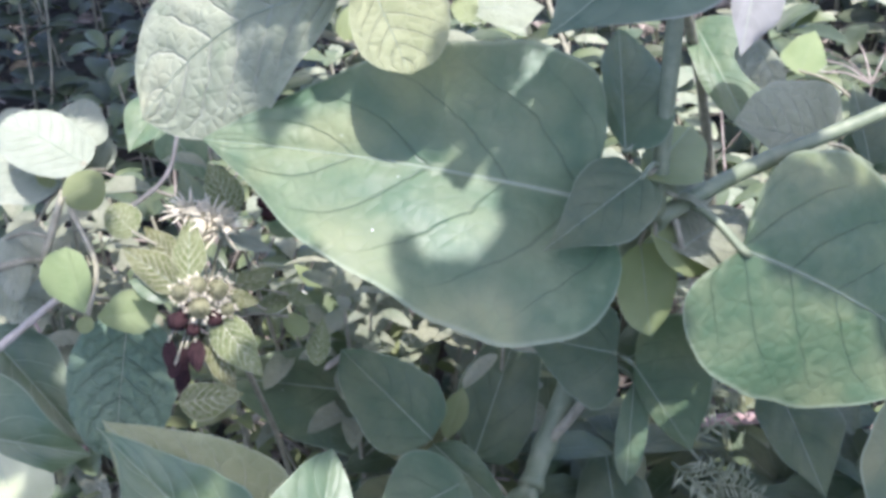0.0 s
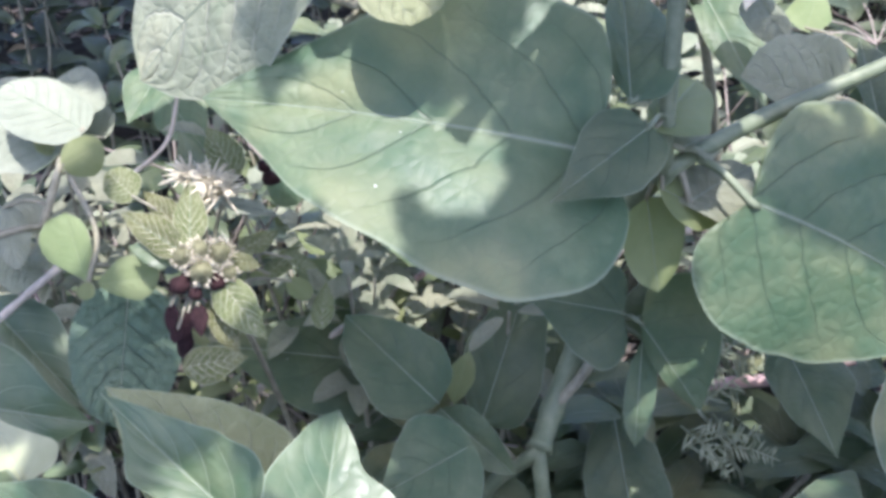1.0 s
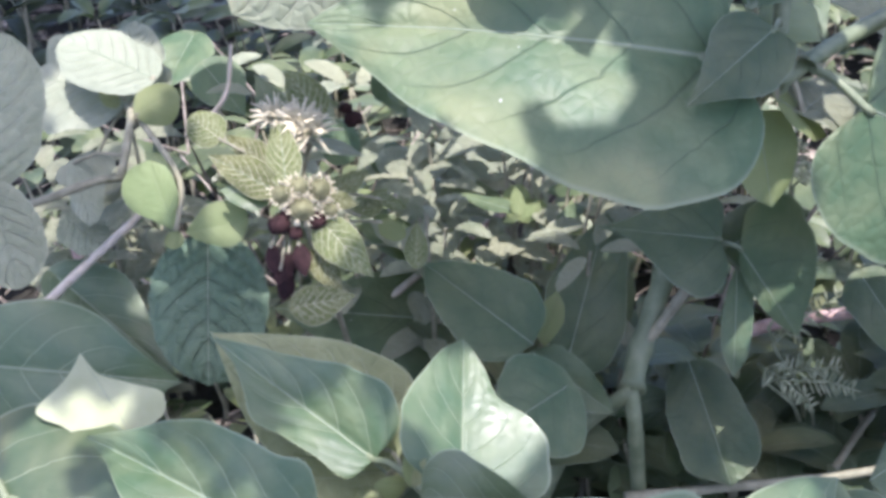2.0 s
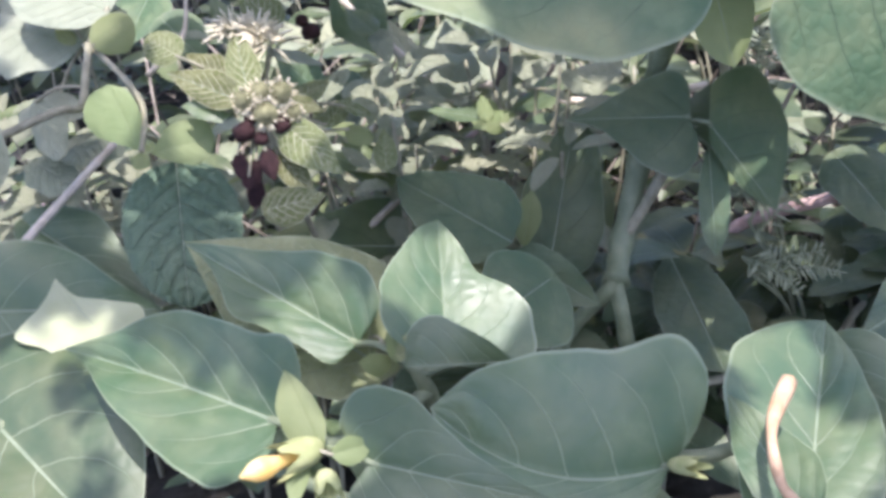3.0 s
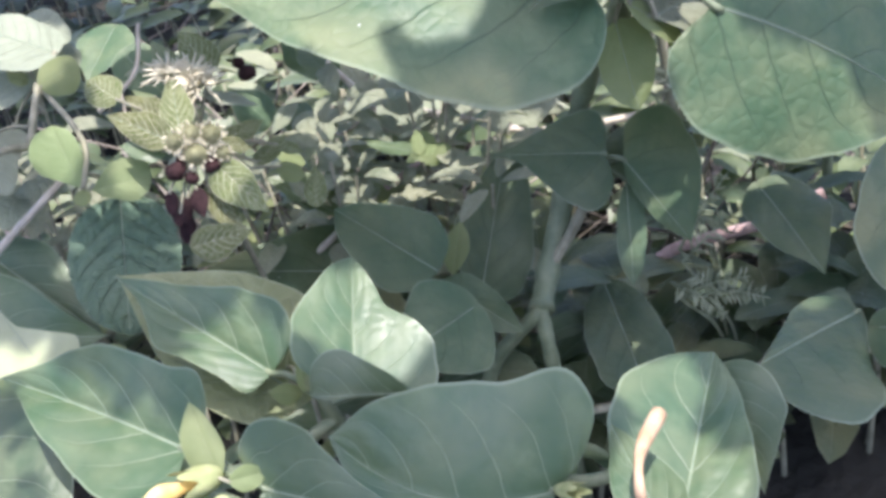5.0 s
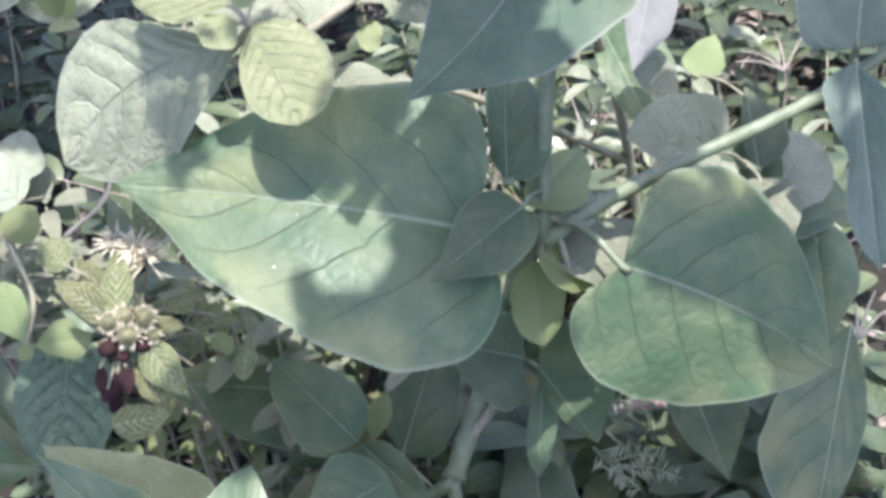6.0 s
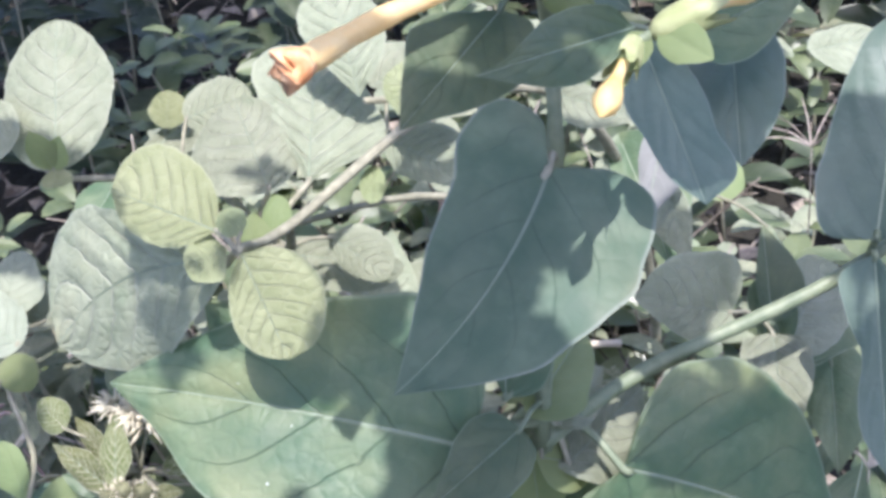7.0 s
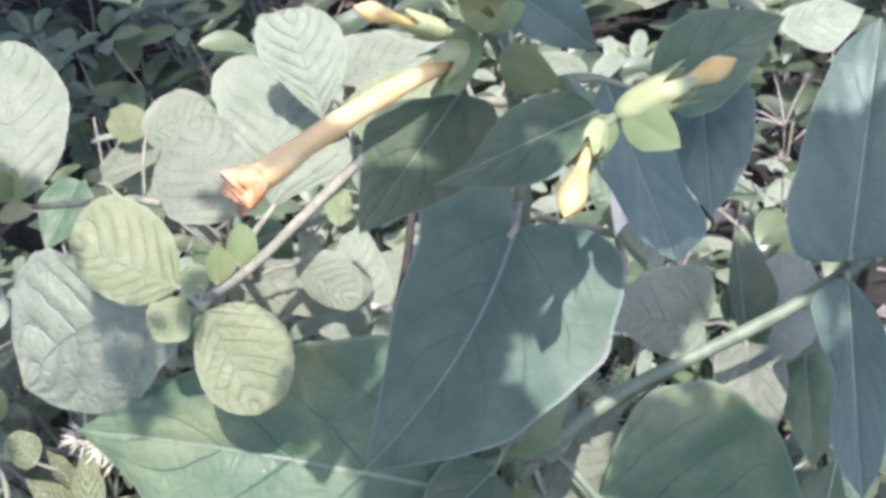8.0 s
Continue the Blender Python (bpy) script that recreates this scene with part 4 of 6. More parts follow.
leaf(side_plant, 'ovate', (0.0721, 0.3714, 0.2183), (0.0584, 0.3740, 0.2231), (0.16, -0.55, 0.82), 0.0071, 0.0035, material=PALE_LEAF)
leaf(side_plant, 'ovate', (0.0867, 0.3530, 0.1870), (0.0923, 0.3237, 0.1801), (-0.07, -0.23, 0.97), 0.0049, 0.0081, material=PALE_LEAF)
leaf(side_plant, 'ovate', (0.1039, 0.3656, 0.1723), (0.1105, 0.3810, 0.1796), (0.07, -0.45, 0.89), 0.0075, 0.0065, material=YOUNG_LEAF)

# ---- soft-leaved shrub ----
soft_shrub = thing("soft_leaved_shrub", (0.095, 0.42, -0.01), "downy shrub with rounded quilted yellow-green leaves", "shrub", "downy shrubs")
stem(soft_shrub, [(0.0950, 0.4200, -0.0200), (0.0844, 0.4062, 0.1178), (0.0607, 0.3626, 0.2097), (0.0257, 0.3321, 0.2321), (-0.0110, 0.2896, 0.2253), (-0.0150, 0.2579, 0.2441)], 0.0020, 0.0012, STEM_PALE)
stem(soft_shrub, [(0.0257, 0.3321, 0.2321), (0.0172, 0.3483, 0.2231), (0.0026, 0.3378, 0.2302)], 0.0014, 0.0010, STEM_PALE)
stem(soft_shrub, [(-0.0110, 0.2896, 0.2253), (-0.0192, 0.3058, 0.2053), (-0.0502, 0.3401, 0.2010), (-0.0846, 0.3241, 0.2162)], 0.0014, 0.0010, STEM_PALE)
stem(soft_shrub, [(0.0844, 0.4062, 0.1178), (0.0179, 0.3738, 0.1684), (-0.0300, 0.3307, 0.1907)], 0.0016, 0.0010, STEM_PALE)
blade(soft_shrub, 'round', (-0.0198, 0.2628, 0.2359), (-0.0736, 0.2730, 0.2003), (-0.34, -0.80, 0.49), ((0.14, 0.08), (0.29, 0.14), (0.44, 0.20), (0.60, 0.22), (0.75, 0.20), (0.89, 0.12)), ((0.16, 0.14), (0.33, 0.27), (0.50, 0.39), (0.70, 0.46), (0.89, 0.40), (0.99, 0.21)), fold=-10, rib=0.115, material=PALE_LEAF)
blade(soft_shrub, 'round', (-0.0141, 0.2581, 0.2428), (-0.0037, 0.2435, 0.2239), (0.05, -0.69, 0.72), ((0.05, 0.27), (0.24, 0.47), (0.50, 0.54), (0.76, 0.46), (0.96, 0.27)), ((0.13, 0.16), (0.32, 0.26), (0.52, 0.31), (0.72, 0.30), (0.89, 0.18)), fold=3, material=FRESH_LEAF)
blade(soft_shrub, 'round', (-0.0191, 0.2609, 0.2472), (-0.0472, 0.2741, 0.2494), (-0.03, -0.58, 0.81), ((0.13, 0.15), (0.30, 0.24), (0.50, 0.26), (0.69, 0.23), (0.86, 0.14)), ((0.12, 0.22), (0.33, 0.38), (0.58, 0.46), (0.83, 0.44), (1.00, 0.26)), fold=3, material=FRESH_LEAF)
blade(soft_shrub, 'round', (-0.0172, 0.2584, 0.2438), (-0.0260, 0.2536, 0.2429), (0.07, -0.48, 0.87), ((0.15, 0.33), (0.34, 0.60), (0.70, 0.54), (0.97, 0.34)), ((0.13, 0.29), (0.36, 0.45), (0.66, 0.49), (0.91, 0.30)), fold=2, material=FRESH_LEAF)
leaf(soft_shrub, 'round', (-0.0137, 0.2603, 0.2472), (-0.0178, 0.2620, 0.2520), (0.35, -0.73, 0.59), 0.0034, 0.0036, material=FRESH_LEAF)
blade(soft_shrub, 'round', (-0.0133, 0.3223, 0.2137), (-0.0183, 0.3791, 0.2220), (-0.11, -0.21, 0.97), ((0.22, 0.09), (0.43, 0.19), (0.64, 0.28), (0.87, 0.33), (1.04, 0.22)), ((0.04, 0.22), (0.18, 0.41), (0.40, 0.35), (0.62, 0.27), (0.84, 0.17)), fold=8, material=PALE_LEAF)
blade(soft_shrub, 'round', (0.0016, 0.3369, 0.2320), (-0.0073, 0.3614, 0.2516), (-0.05, -0.63, 0.78), ((0.23, 0.14), (0.47, 0.26), (0.72, 0.35), (0.97, 0.27)), ((0.18, 0.20), (0.40, 0.34), (0.67, 0.37), (0.90, 0.24)), fold=3, material=PALE_LEAF)
leaf(soft_shrub, 'round', (-0.0565, 0.3580, 0.2123), (-0.0375, 0.3665, 0.2152), (0.06, -0.48, 0.87), 0.0110, 0.0084, material=PALE_LEAF)
leaf(soft_shrub, 'round', (-0.0847, 0.3247, 0.2198), (-0.0899, 0.3636, 0.2443), (-0.02, -0.52, 0.85), 0.0177, 0.0159, material=PALE_LEAF)
leaf(soft_shrub, 'round', (-0.0242, 0.3209, 0.2133), (-0.0398, 0.3560, 0.2202), (-0.08, -0.21, 0.97), 0.0184, 0.0128, material=PALE_LEAF)
leaf(soft_shrub, 'round', (0.0251, 0.3228, 0.2361), (0.0105, 0.3346, 0.2408), (-0.09, -0.43, 0.90), 0.0069, 0.0184, material=FRESH_LEAF)
leaf(soft_shrub, 'round', (0.0086, 0.3346, 0.2196), (0.0283, 0.3228, 0.2150), (-0.04, -0.38, 0.92), 0.0131, 0.0072, material=PALE_LEAF)
leaf(soft_shrub, 'round', (-0.0057, 0.3085, 0.2056), (0.0105, 0.2976, 0.2006), (-0.18, -0.48, 0.86), 0.0089, 0.0051, material=PALE_LEAF)
leaf(soft_shrub, 'round', (-0.0271, 0.3092, 0.1998), (0.0105, 0.3211, 0.1842), (0.40, -0.33, 0.86), 0.0069, 0.0101, material=PALE_LEAF)
leaf(soft_shrub, 'round', (-0.0667, 0.3667, 0.2034), (-0.0659, 0.3740, 0.2122), (-0.02, -0.76, 0.64), 0.0066, 0.0065, material=FRESH_LEAF)
leaf(soft_shrub, 'round', (-0.0583, 0.3680, 0.1843), (-0.0785, 0.3761, 0.1880), (-0.06, -0.48, 0.87), 0.0065, 0.0091, material=PALE_LEAF)
leaf(soft_shrub, 'round', (-0.0753, 0.3562, 0.1958), (-0.0549, 0.3969, 0.1982), (0.12, -0.20, 0.97), 0.0043, 0.0082, material=PALE_LEAF)
leaf(soft_shrub, 'narrow', (-0.0254, 0.2981, 0.2101), (-0.0250, 0.3055, 0.2173), (0.00, -0.70, 0.72), 0.0032, 0.0050, material=YOUNG_LEAF)
leaf(soft_shrub, 'round', (-0.0215, 0.3060, 0.2092), (-0.0196, 0.3137, 0.2165), (-0.02, -0.68, 0.73), 0.0038, 0.0045, material=YOUNG_LEAF)
leaf(soft_shrub, 'round', (0.0037, 0.3240, 0.2053), (0.0034, 0.3331, 0.2113), (-0.01, -0.73, 0.69), 0.0040, 0.0035, material=FRESH_LEAF)
leaf(soft_shrub, 'narrow', (-0.0834, 0.3203, 0.2221), (-0.0871, 0.3207, 0.2348), (0.24, -0.96, 0.12), 0.0044, 0.0044, material=YOUNG_LEAF)
leaf(soft_shrub, 'narrow', (-0.0834, 0.3203, 0.2221), (-0.0798, 0.3225, 0.2319), (-0.20, -0.94, 0.29), 0.0030, 0.0041, material=YOUNG_LEAF)
leaf(soft_shrub, 'round', (-0.0827, 0.3206, 0.2219), (-0.0824, 0.3131, 0.2207), (-0.01, -0.15, 0.99), 0.0050, 0.0039, material=FRESH_LEAF)
leaf(soft_shrub, 'round', (-0.1017, 0.3381, 0.2333), (-0.1064, 0.3165, 0.2255), (0.04, -0.34, 0.94), 0.0093, 0.0111, material=PALE_LEAF)

soft_bush = thing("soft_leaved_shrub", (-0.30, 0.27, -0.01), "downy low shrub with small round leaves in the sun", "shrub", "downy shrubs")
stem(soft_bush, [(-0.3000, 0.2700, -0.0200), (-0.2200, 0.2500, 0.1300), (-0.1244, 0.2672, 0.1583), (-0.1086, 0.2776, 0.1577)], 0.0014, 0.0010, STEM_PALE)
stem(soft_bush, [(-0.1116, 0.3080, 0.1640), (-0.1027, 0.2883, 0.1662), (-0.0926, 0.2723, 0.1583), (-0.0935, 0.2626, 0.1496)], 0.0008, 0.0008, STEM_PALE)
stem(soft_bush, [(-0.1086, 0.2776, 0.1577), (-0.1072, 0.2927, 0.1672), (-0.1116, 0.3080, 0.1640)], 0.0012, 0.0010, STEM_PALE)
stem(soft_bush, [(-0.2200, 0.2500, 0.1300), (-0.1700, 0.2350, 0.1700), (-0.1242, 0.2332, 0.1798)], 0.0014, 0.0010, STEM_PALE)
blade(soft_bush, 'round', (-0.0940, 0.2625, 0.1499), (-0.0993, 0.2716, 0.1649), (0.04, -0.86, 0.51), ((0.22, 0.23), (0.45, 0.45), (0.73, 0.48), (0.96, 0.30)), ((0.21, 0.11), (0.41, 0.22), (0.64, 0.24), (0.85, 0.18)), fold=3, material=YOUNG_LEAF)
blade(soft_bush, 'round', (-0.0915, 0.2628, 0.1486), (-0.0759, 0.2662, 0.1488), (0.11, -0.78, 0.62), ((0.20, 0.21), (0.42, 0.38), (0.71, 0.39), (0.96, 0.27)), ((0.19, 0.17), (0.42, 0.28), (0.66, 0.35), (0.89, 0.23)), fold=3, material=YOUNG_LEAF)
leaf(soft_bush, 'round', (-0.0932, 0.2625, 0.1492), (-0.0947, 0.2589, 0.1465), (0.08, -0.63, 0.77), 0.0023, 0.0025, material=YOUNG_LEAF)
blade(soft_bush, 'round', (-0.0900, 0.2810, 0.1378), (-0.0901, 0.2518, 0.1098), (0.04, -0.67, 0.74), ((0.08, 0.23), (0.27, 0.36), (0.50, 0.39), (0.73, 0.34), (0.93, 0.22)), ((0.06, 0.23), (0.24, 0.35), (0.47, 0.38), (0.70, 0.33), (0.89, 0.20)), fold=4, material=QUILTED_BLUE)
leaf(soft_bush, 'round', (-0.1047, 0.2898, 0.1695), (-0.0942, 0.2937, 0.1737), (0.03, -0.79, 0.61), 0.0054, 0.0062, material=YOUNG_LEAF)
leaf(soft_bush, 'round', (-0.1126, 0.3078, 0.1650), (-0.1398, 0.3222, 0.1701), (-0.03, -0.39, 0.92), 0.0139, 0.0155, material=SUNLIT_SOFT_LEAF, wavy=2.0)
leaf(soft_bush, 'round', (-0.1144, 0.3134, 0.1676), (-0.1130, 0.3392, 0.1772), (0.01, -0.31, 0.95), 0.0089, 0.0096, material=SUNLIT_SOFT_LEAF, wavy=2.0)
leaf(soft_bush, 'round', (-0.1208, 0.3161, 0.1647), (-0.1352, 0.3322, 0.1769), (0.07, -0.47, 0.88), 0.0065, 0.0077, material=SUNLIT_SOFT_LEAF, wavy=2.0)
leaf(soft_bush, 'round', (-0.1232, 0.2893, 0.1571), (-0.1182, 0.2758, 0.1454), (0.08, -0.64, 0.76), 0.0052, 0.0037, material=SUNLIT_SOFT_LEAF, wavy=2.0)
leaf(soft_bush, 'round', (-0.1126, 0.3030, 0.1666), (-0.1165, 0.3031, 0.1715), (0.55, -0.69, 0.47), 0.0024, 0.0024, material=FRESH_LEAF)
leaf(soft_bush, 'round', (-0.1010, 0.2994, 0.1752), (-0.1276, 0.3149, 0.1819), (-0.00, -0.40, 0.91), 0.0106, 0.0103, material=SUNLIT_SOFT_LEAF)
leaf(soft_bush, 'round', (-0.1058, 0.3255, 0.1601), (-0.1204, 0.3356, 0.1686), (0.14, -0.51, 0.85), 0.0051, 0.0091, material=SUNLIT_SOFT_LEAF)
leaf(soft_bush, 'round', (-0.1257, 0.2361, 0.1778), (-0.1240, 0.2611, 0.2037), (0.00, -0.76, 0.65), 0.0081, 0.0112, material=PALE_LEAF)
leaf(soft_bush, 'round', (-0.1223, 0.2276, 0.1820), (-0.1157, 0.2146, 0.1641), (0.08, -0.80, 0.60), 0.0079, 0.0080, material=PALE_LEAF)
leaf(soft_bush, 'round', (-0.1200, 0.3021, 0.1540), (-0.1260, 0.2857, 0.1524), (0.08, -0.15, 0.99), 0.0082, 0.0068, material=SUNLIT_SOFT_LEAF, wavy=2.0)
leaf(soft_bush, 'round', (-0.1116, 0.3082, 0.1371), (-0.1213, 0.2916, 0.1375), (0.17, -0.09, 0.98), 0.0086, 0.0052, material=PALE_LEAF, wavy=2.0)
leaf(soft_bush, 'round', (-0.1324, 0.2987, 0.1369), (-0.1198, 0.2887, 0.1317), (0.06, -0.40, 0.91), 0.0058, 0.0068, material=PALE_LEAF, wavy=2.0)

# ---- hairy herb with berries ----
hairy_herb = thing("hairy_herb", (-0.055, 0.32, -0.01), "half-dried hairy herb with netted leaves and dark berries", "plant")
stem(hairy_herb, [(-0.0550, 0.3200, -0.0200), (-0.0570, 0.3041, 0.0690), (-0.0638, 0.2731, 0.1498)], 0.0010, 0.0008, STEM_PALE)
leaf(hairy_herb, 'ovate', (-0.0644, 0.2600, 0.1620), (-0.0670, 0.2792, 0.1716), (0.00, -0.80, 0.60), 0.0043, 0.0043, material=NET_LEAF)
leaf(hairy_herb, 'ovate', (-0.0676, 0.2603, 0.1601), (-0.0843, 0.2700, 0.1660), (-0.20, -0.75, 0.60), 0.0043, 0.0049, material=NET_LEAF)
leaf(hairy_herb, 'ovate', (-0.0682, 0.2664, 0.1625), (-0.0807, 0.2792, 0.1669), (-0.10, -0.80, 0.55), 0.0035, 0.0041, material=NET_LEAF)
leaf(hairy_herb, 'ovate', (-0.0548, 0.2600, 0.1573), (-0.0477, 0.2639, 0.1527), (0.20, -0.70, 0.65), 0.0022, 0.0025, material=NET_LEAF)
leaf(hairy_herb, 'ovate', (-0.0565, 0.2547, 0.1536), (-0.0445, 0.2454, 0.1426), (0.10, -0.90, 0.40), 0.0049, 0.0058, material=NET_LEAF)
leaf(hairy_herb, 'ovate', (-0.0633, 0.2380, 0.1404), (-0.0490, 0.2423, 0.1401), (0.15, -0.75, 0.60), 0.0043, 0.0052, material=NET_LEAF)
leaf(hairy_herb, 'ovate', (-0.0703, 0.2620, 0.1566), (-0.0818, 0.2643, 0.1590), (-0.10, -0.60, 0.80), 0.0038, 0.0038, material=WEED_LEAF)
leaf(hairy_herb, 'round', (-0.0808, 0.2728, 0.1685), (-0.0889, 0.2793, 0.1726), (0.00, -0.70, 0.70), 0.0049, 0.0049, material=NET_LEAF)
leaf(hairy_herb, 'ovate', (-0.0575, 0.2850, 0.1684), (-0.0664, 0.2980, 0.1760), (0.00, -0.70, 0.70), 0.0049, 0.0055, material=NET_LEAF)
leaf(hairy_herb, 'ovate', (-0.0671, 0.2850, 0.1650), (-0.0745, 0.2995, 0.1746), (0.00, -0.60, 0.80), 0.0038, 0.0043, material=WEED_LEAF)
leaf(hairy_herb, 'ovate', (-0.0601, 0.2563, 0.1466), (-0.0523, 0.2462, 0.1364), (0.30, -0.80, 0.50), 0.0035, 0.0038, material=NET_LEAF)
leaf(hairy_herb, 'ovate', (-0.0666, 0.2457, 0.1384), (-0.0652, 0.2518, 0.1462), (-0.20, -0.90, 0.40), 0.0023, 0.0023, material=BERRY)
leaf(hairy_herb, 'ovate', (-0.0543, 0.2703, 0.1540), (-0.0459, 0.2795, 0.1538), (0.10, -0.50, 0.85), 0.0032, 0.0035, material=NET_LEAF)
leaf(hairy_herb, 'ovate', (-0.0491, 0.2730, 0.1447), (-0.0414, 0.2836, 0.1470), (0.00, -0.50, 0.85), 0.0032, 0.0035, material=NET_LEAF)
leaf(hairy_herb, 'round', (-0.0439, 0.2729, 0.1426), (-0.0376, 0.2697, 0.1394), (0.00, -0.60, 0.80), 0.0029, 0.0029, material=YOUNG_LEAF)
leaf(hairy_herb, 'ovate', (-0.0353, 0.2658, 0.1330), (-0.0347, 0.2777, 0.1395), (0.10, -0.80, 0.60), 0.0032, 0.0032, material=NET_LEAF)
leaf(hairy_herb, 'ovate', (-0.0440, 0.2762, 0.1477), (-0.0365, 0.2792, 0.1422), (0.00, -0.40, 0.90), 0.0026, 0.0026, material=NET_LEAF)
leaf(hairy_herb, 'narrow', (-0.0665, 0.2465, 0.1465), (-0.0669, 0.2421, 0.1442), (0.00, -0.90, 0.40), 0.0017, 0.0017, material=BERRY)
leaf(hairy_herb, 'narrow', (-0.0621, 0.2508, 0.1504), (-0.0606, 0.2445, 0.1445), (0.00, -0.90, 0.40), 0.0023, 0.0023, material=BERRY)
leaf(hairy_herb, 'narrow', (-0.0685, 0.2501, 0.1508), (-0.0680, 0.2441, 0.1457), (0.00, -0.90, 0.40), 0.0020, 0.0017, material=BERRY)
leaf(hairy_herb, 'narrow', (-0.0647, 0.2509, 0.1483), (-0.0651, 0.2445, 0.1431), (0.20, -0.90, 0.40), 0.0014, 0.0017, material=BERRY)
leaf(hairy_herb, 'ovate', (-0.0589, 0.2776, 0.1643), (-0.0463, 0.2834, 0.1564), (0.00, -0.35, 0.94), 0.0025, 0.0030, material=SUNLIT_SOFT_LEAF)


def ball(name, place, r, material, seed=0, squash=0.9):
    rng = random.Random(seed)
    bm = bmesh.new()
    bmesh.ops.create_icosphere(bm, subdivisions=2, radius=r)
    for v in bm.verts:
        v.co *= 1 + rng.uniform(-0.15, 0.12)
        v.co.z *= squash
    me = bpy.data.meshes.new(name)
    bm.to_mesh(me)
    bm.free()
    me.materials.append(material)
    me.polygons.foreach_set("use_smooth", [True] * len(me.polygons))
    ob = new(name, me)
    return under(ob, hairy_herb, Matrix.Translation(place))


for i, (p, r) in enumerate((((-0.0664, 0.2523, 0.1548), 0.0028), ((-0.0576, 0.2546, 0.1540), 0.0023), ((-0.0627, 0.2519, 0.1524), 0.0019), ((-0.0643, 0.2543, 0.1569), 0.0017), ((-0.0496, 0.2930, 0.1627), 0.0026), ((-0.0514, 0.2938, 0.1658), 0.0019))):
    ball("berry", p, r, BERRY, i)


def husk(place, r, aim):
    """A hairy cup with a ring of small teeth."""
    p, d = Vector(place), Vector(aim).normalized()
    path = [p + d * (r * q) for q in (-0.9, -0.4, 0.2, 0.7, 0.75, 0.2)]
    ob = turned("husk", path, [r * q for q in (0.3, 0.7, 0.9, 0.95, 0.7, 0.3)], HUSK, 16, 0.25, 8)
    under(ob, hairy_herb)
    rng = random.Random(int(abs(p.x) * 1e6))
    side = d.cross(Vector((0.3, 0.2, 0.9))).normalized()
    verts, faces = [], []
    for i in range(46):
        a, f = rng.uniform(0, 6.28), rng.choice((0.75, 0.75, 0.4, 0.0, -0.4))
        out = side * math.cos(a) + d.cross(side) * math.sin(a)
        foot = p + d * (r * f) + out * (r * (0.95 - 0.3 * max(0, -f)))
        tip = foot + (out * 0.7 + d * (0.9 if f > 0.5 else 0.2)).normalized() * r * rng.uniform(0.35, 0.7)
        va, fa = tube_data([foot, foot.lerp(tip, 0.5), tip], [0.00022, 0.00016, 0.00006], 4, len(verts))
        verts += va
        faces += fa
    return tagged(under(mesh_object("husk_hair", verts, faces, BRISTLE), ob), kind="stuff")


for q, r in (((-0.0606, 0.2545, 0.1571), 0.0030), ((-0.0652, 0.2554, 0.1609), 0.0025), ((-0.0563, 0.2579, 0.1603), 0.0028), ((-0.0612, 0.2572, 0.1617), 0.0026), ((-0.0541, 0.2557, 0.1560), 0.0019)):
    husk(q, r, (0.05, -0.8, 0.6))


def bristles(place, count, seed):
    """A tuft of dry pale bristles."""
    rng = random.Random(seed)
    verts, faces = [], []
    c = Vector(place)
    for i in range(count):
        d = Vector((rng.uniform(-1, 1), rng.uniform(-0.7, 0.4), rng.uniform(-0.1, 1))).normalized()
        l = rng.uniform(0.003, 0.007)
        p = [c + d * (0.002 + l * f) + Vector((0, 0, -0.0016 * f * f)) for f in (0, 0.5, 1)]
        a, b = tube_data(p, [0.00045, 0.00035, 0.0001], 4, len(verts))
        verts += a
        faces += b
    return under(mesh_object("bristles", verts, faces, BRISTLE), hairy_herb)


bristles((-0.0617, 0.2772, 0.1693), 90, 11)
bristles((-0.0673, 0.2795, 0.1701), 50, 12)
bristles((-0.0589, 0.2765, 0.1667), 50, 13)

# ---- small plants farther back ----
back_weed = thing("weed", (0.0, 0.42, -0.01), "leafy weeds in full sun behind the plants", "weed")
stem(back_weed, [(0.0000, 0.4200, -0.0200), (-0.0008, 0.4031, 0.0681), (0.0013, 0.3685, 0.1072), (-0.0064, 0.3469, 0.0946)], 0.0014, 0.0009, STEM_PALE)
stem(back_weed, [(-0.0008, 0.4031, 0.0681), (-0.0210, 0.4022, 0.1071), (-0.0309, 0.3870, 0.0974)], 0.0012, 0.0009, STEM_PALE)
stem(back_weed, [(0.0000, 0.4200, -0.0200), (0.0361, 0.4327, 0.1178), (0.0255, 0.4626, 0.1677)], 0.0012, 0.0009, STEM_PALE)
leaf(back_weed, 'ovate', (-0.0126, 0.3463, 0.1166), (-0.0128, 0.3688, 0.1342), (0.00, -0.75, 0.65), 0.0076, 0.0083, material=SUNLIT_SOFT_LEAF)
leaf(back_weed, 'ovate', (-0.0309, 0.3528, 0.1196), (-0.0454, 0.3455, 0.1165), (0.00, -0.40, 0.90), 0.0025, 0.0035, material=PALE_LEAF)
leaf(back_weed, 'narrow', (-0.0179, 0.3321, 0.1214), (-0.0303, 0.3506, 0.1280), (0.00, -0.40, 0.90), 0.0022, 0.0022, material=SUNLIT_SOFT_LEAF)
leaf(back_weed, 'round', (0.0108, 0.3867, 0.1129), (0.0167, 0.3732, 0.1071), (0.00, -0.35, 0.94), 0.0057, 0.0057, material=PALE_LEAF)
leaf(back_weed, 'round', (0.0324, 0.3760, 0.1048), (0.0433, 0.3686, 0.1040), (0.00, -0.30, 0.95), 0.0029, 0.0032, material=PALE_LEAF)
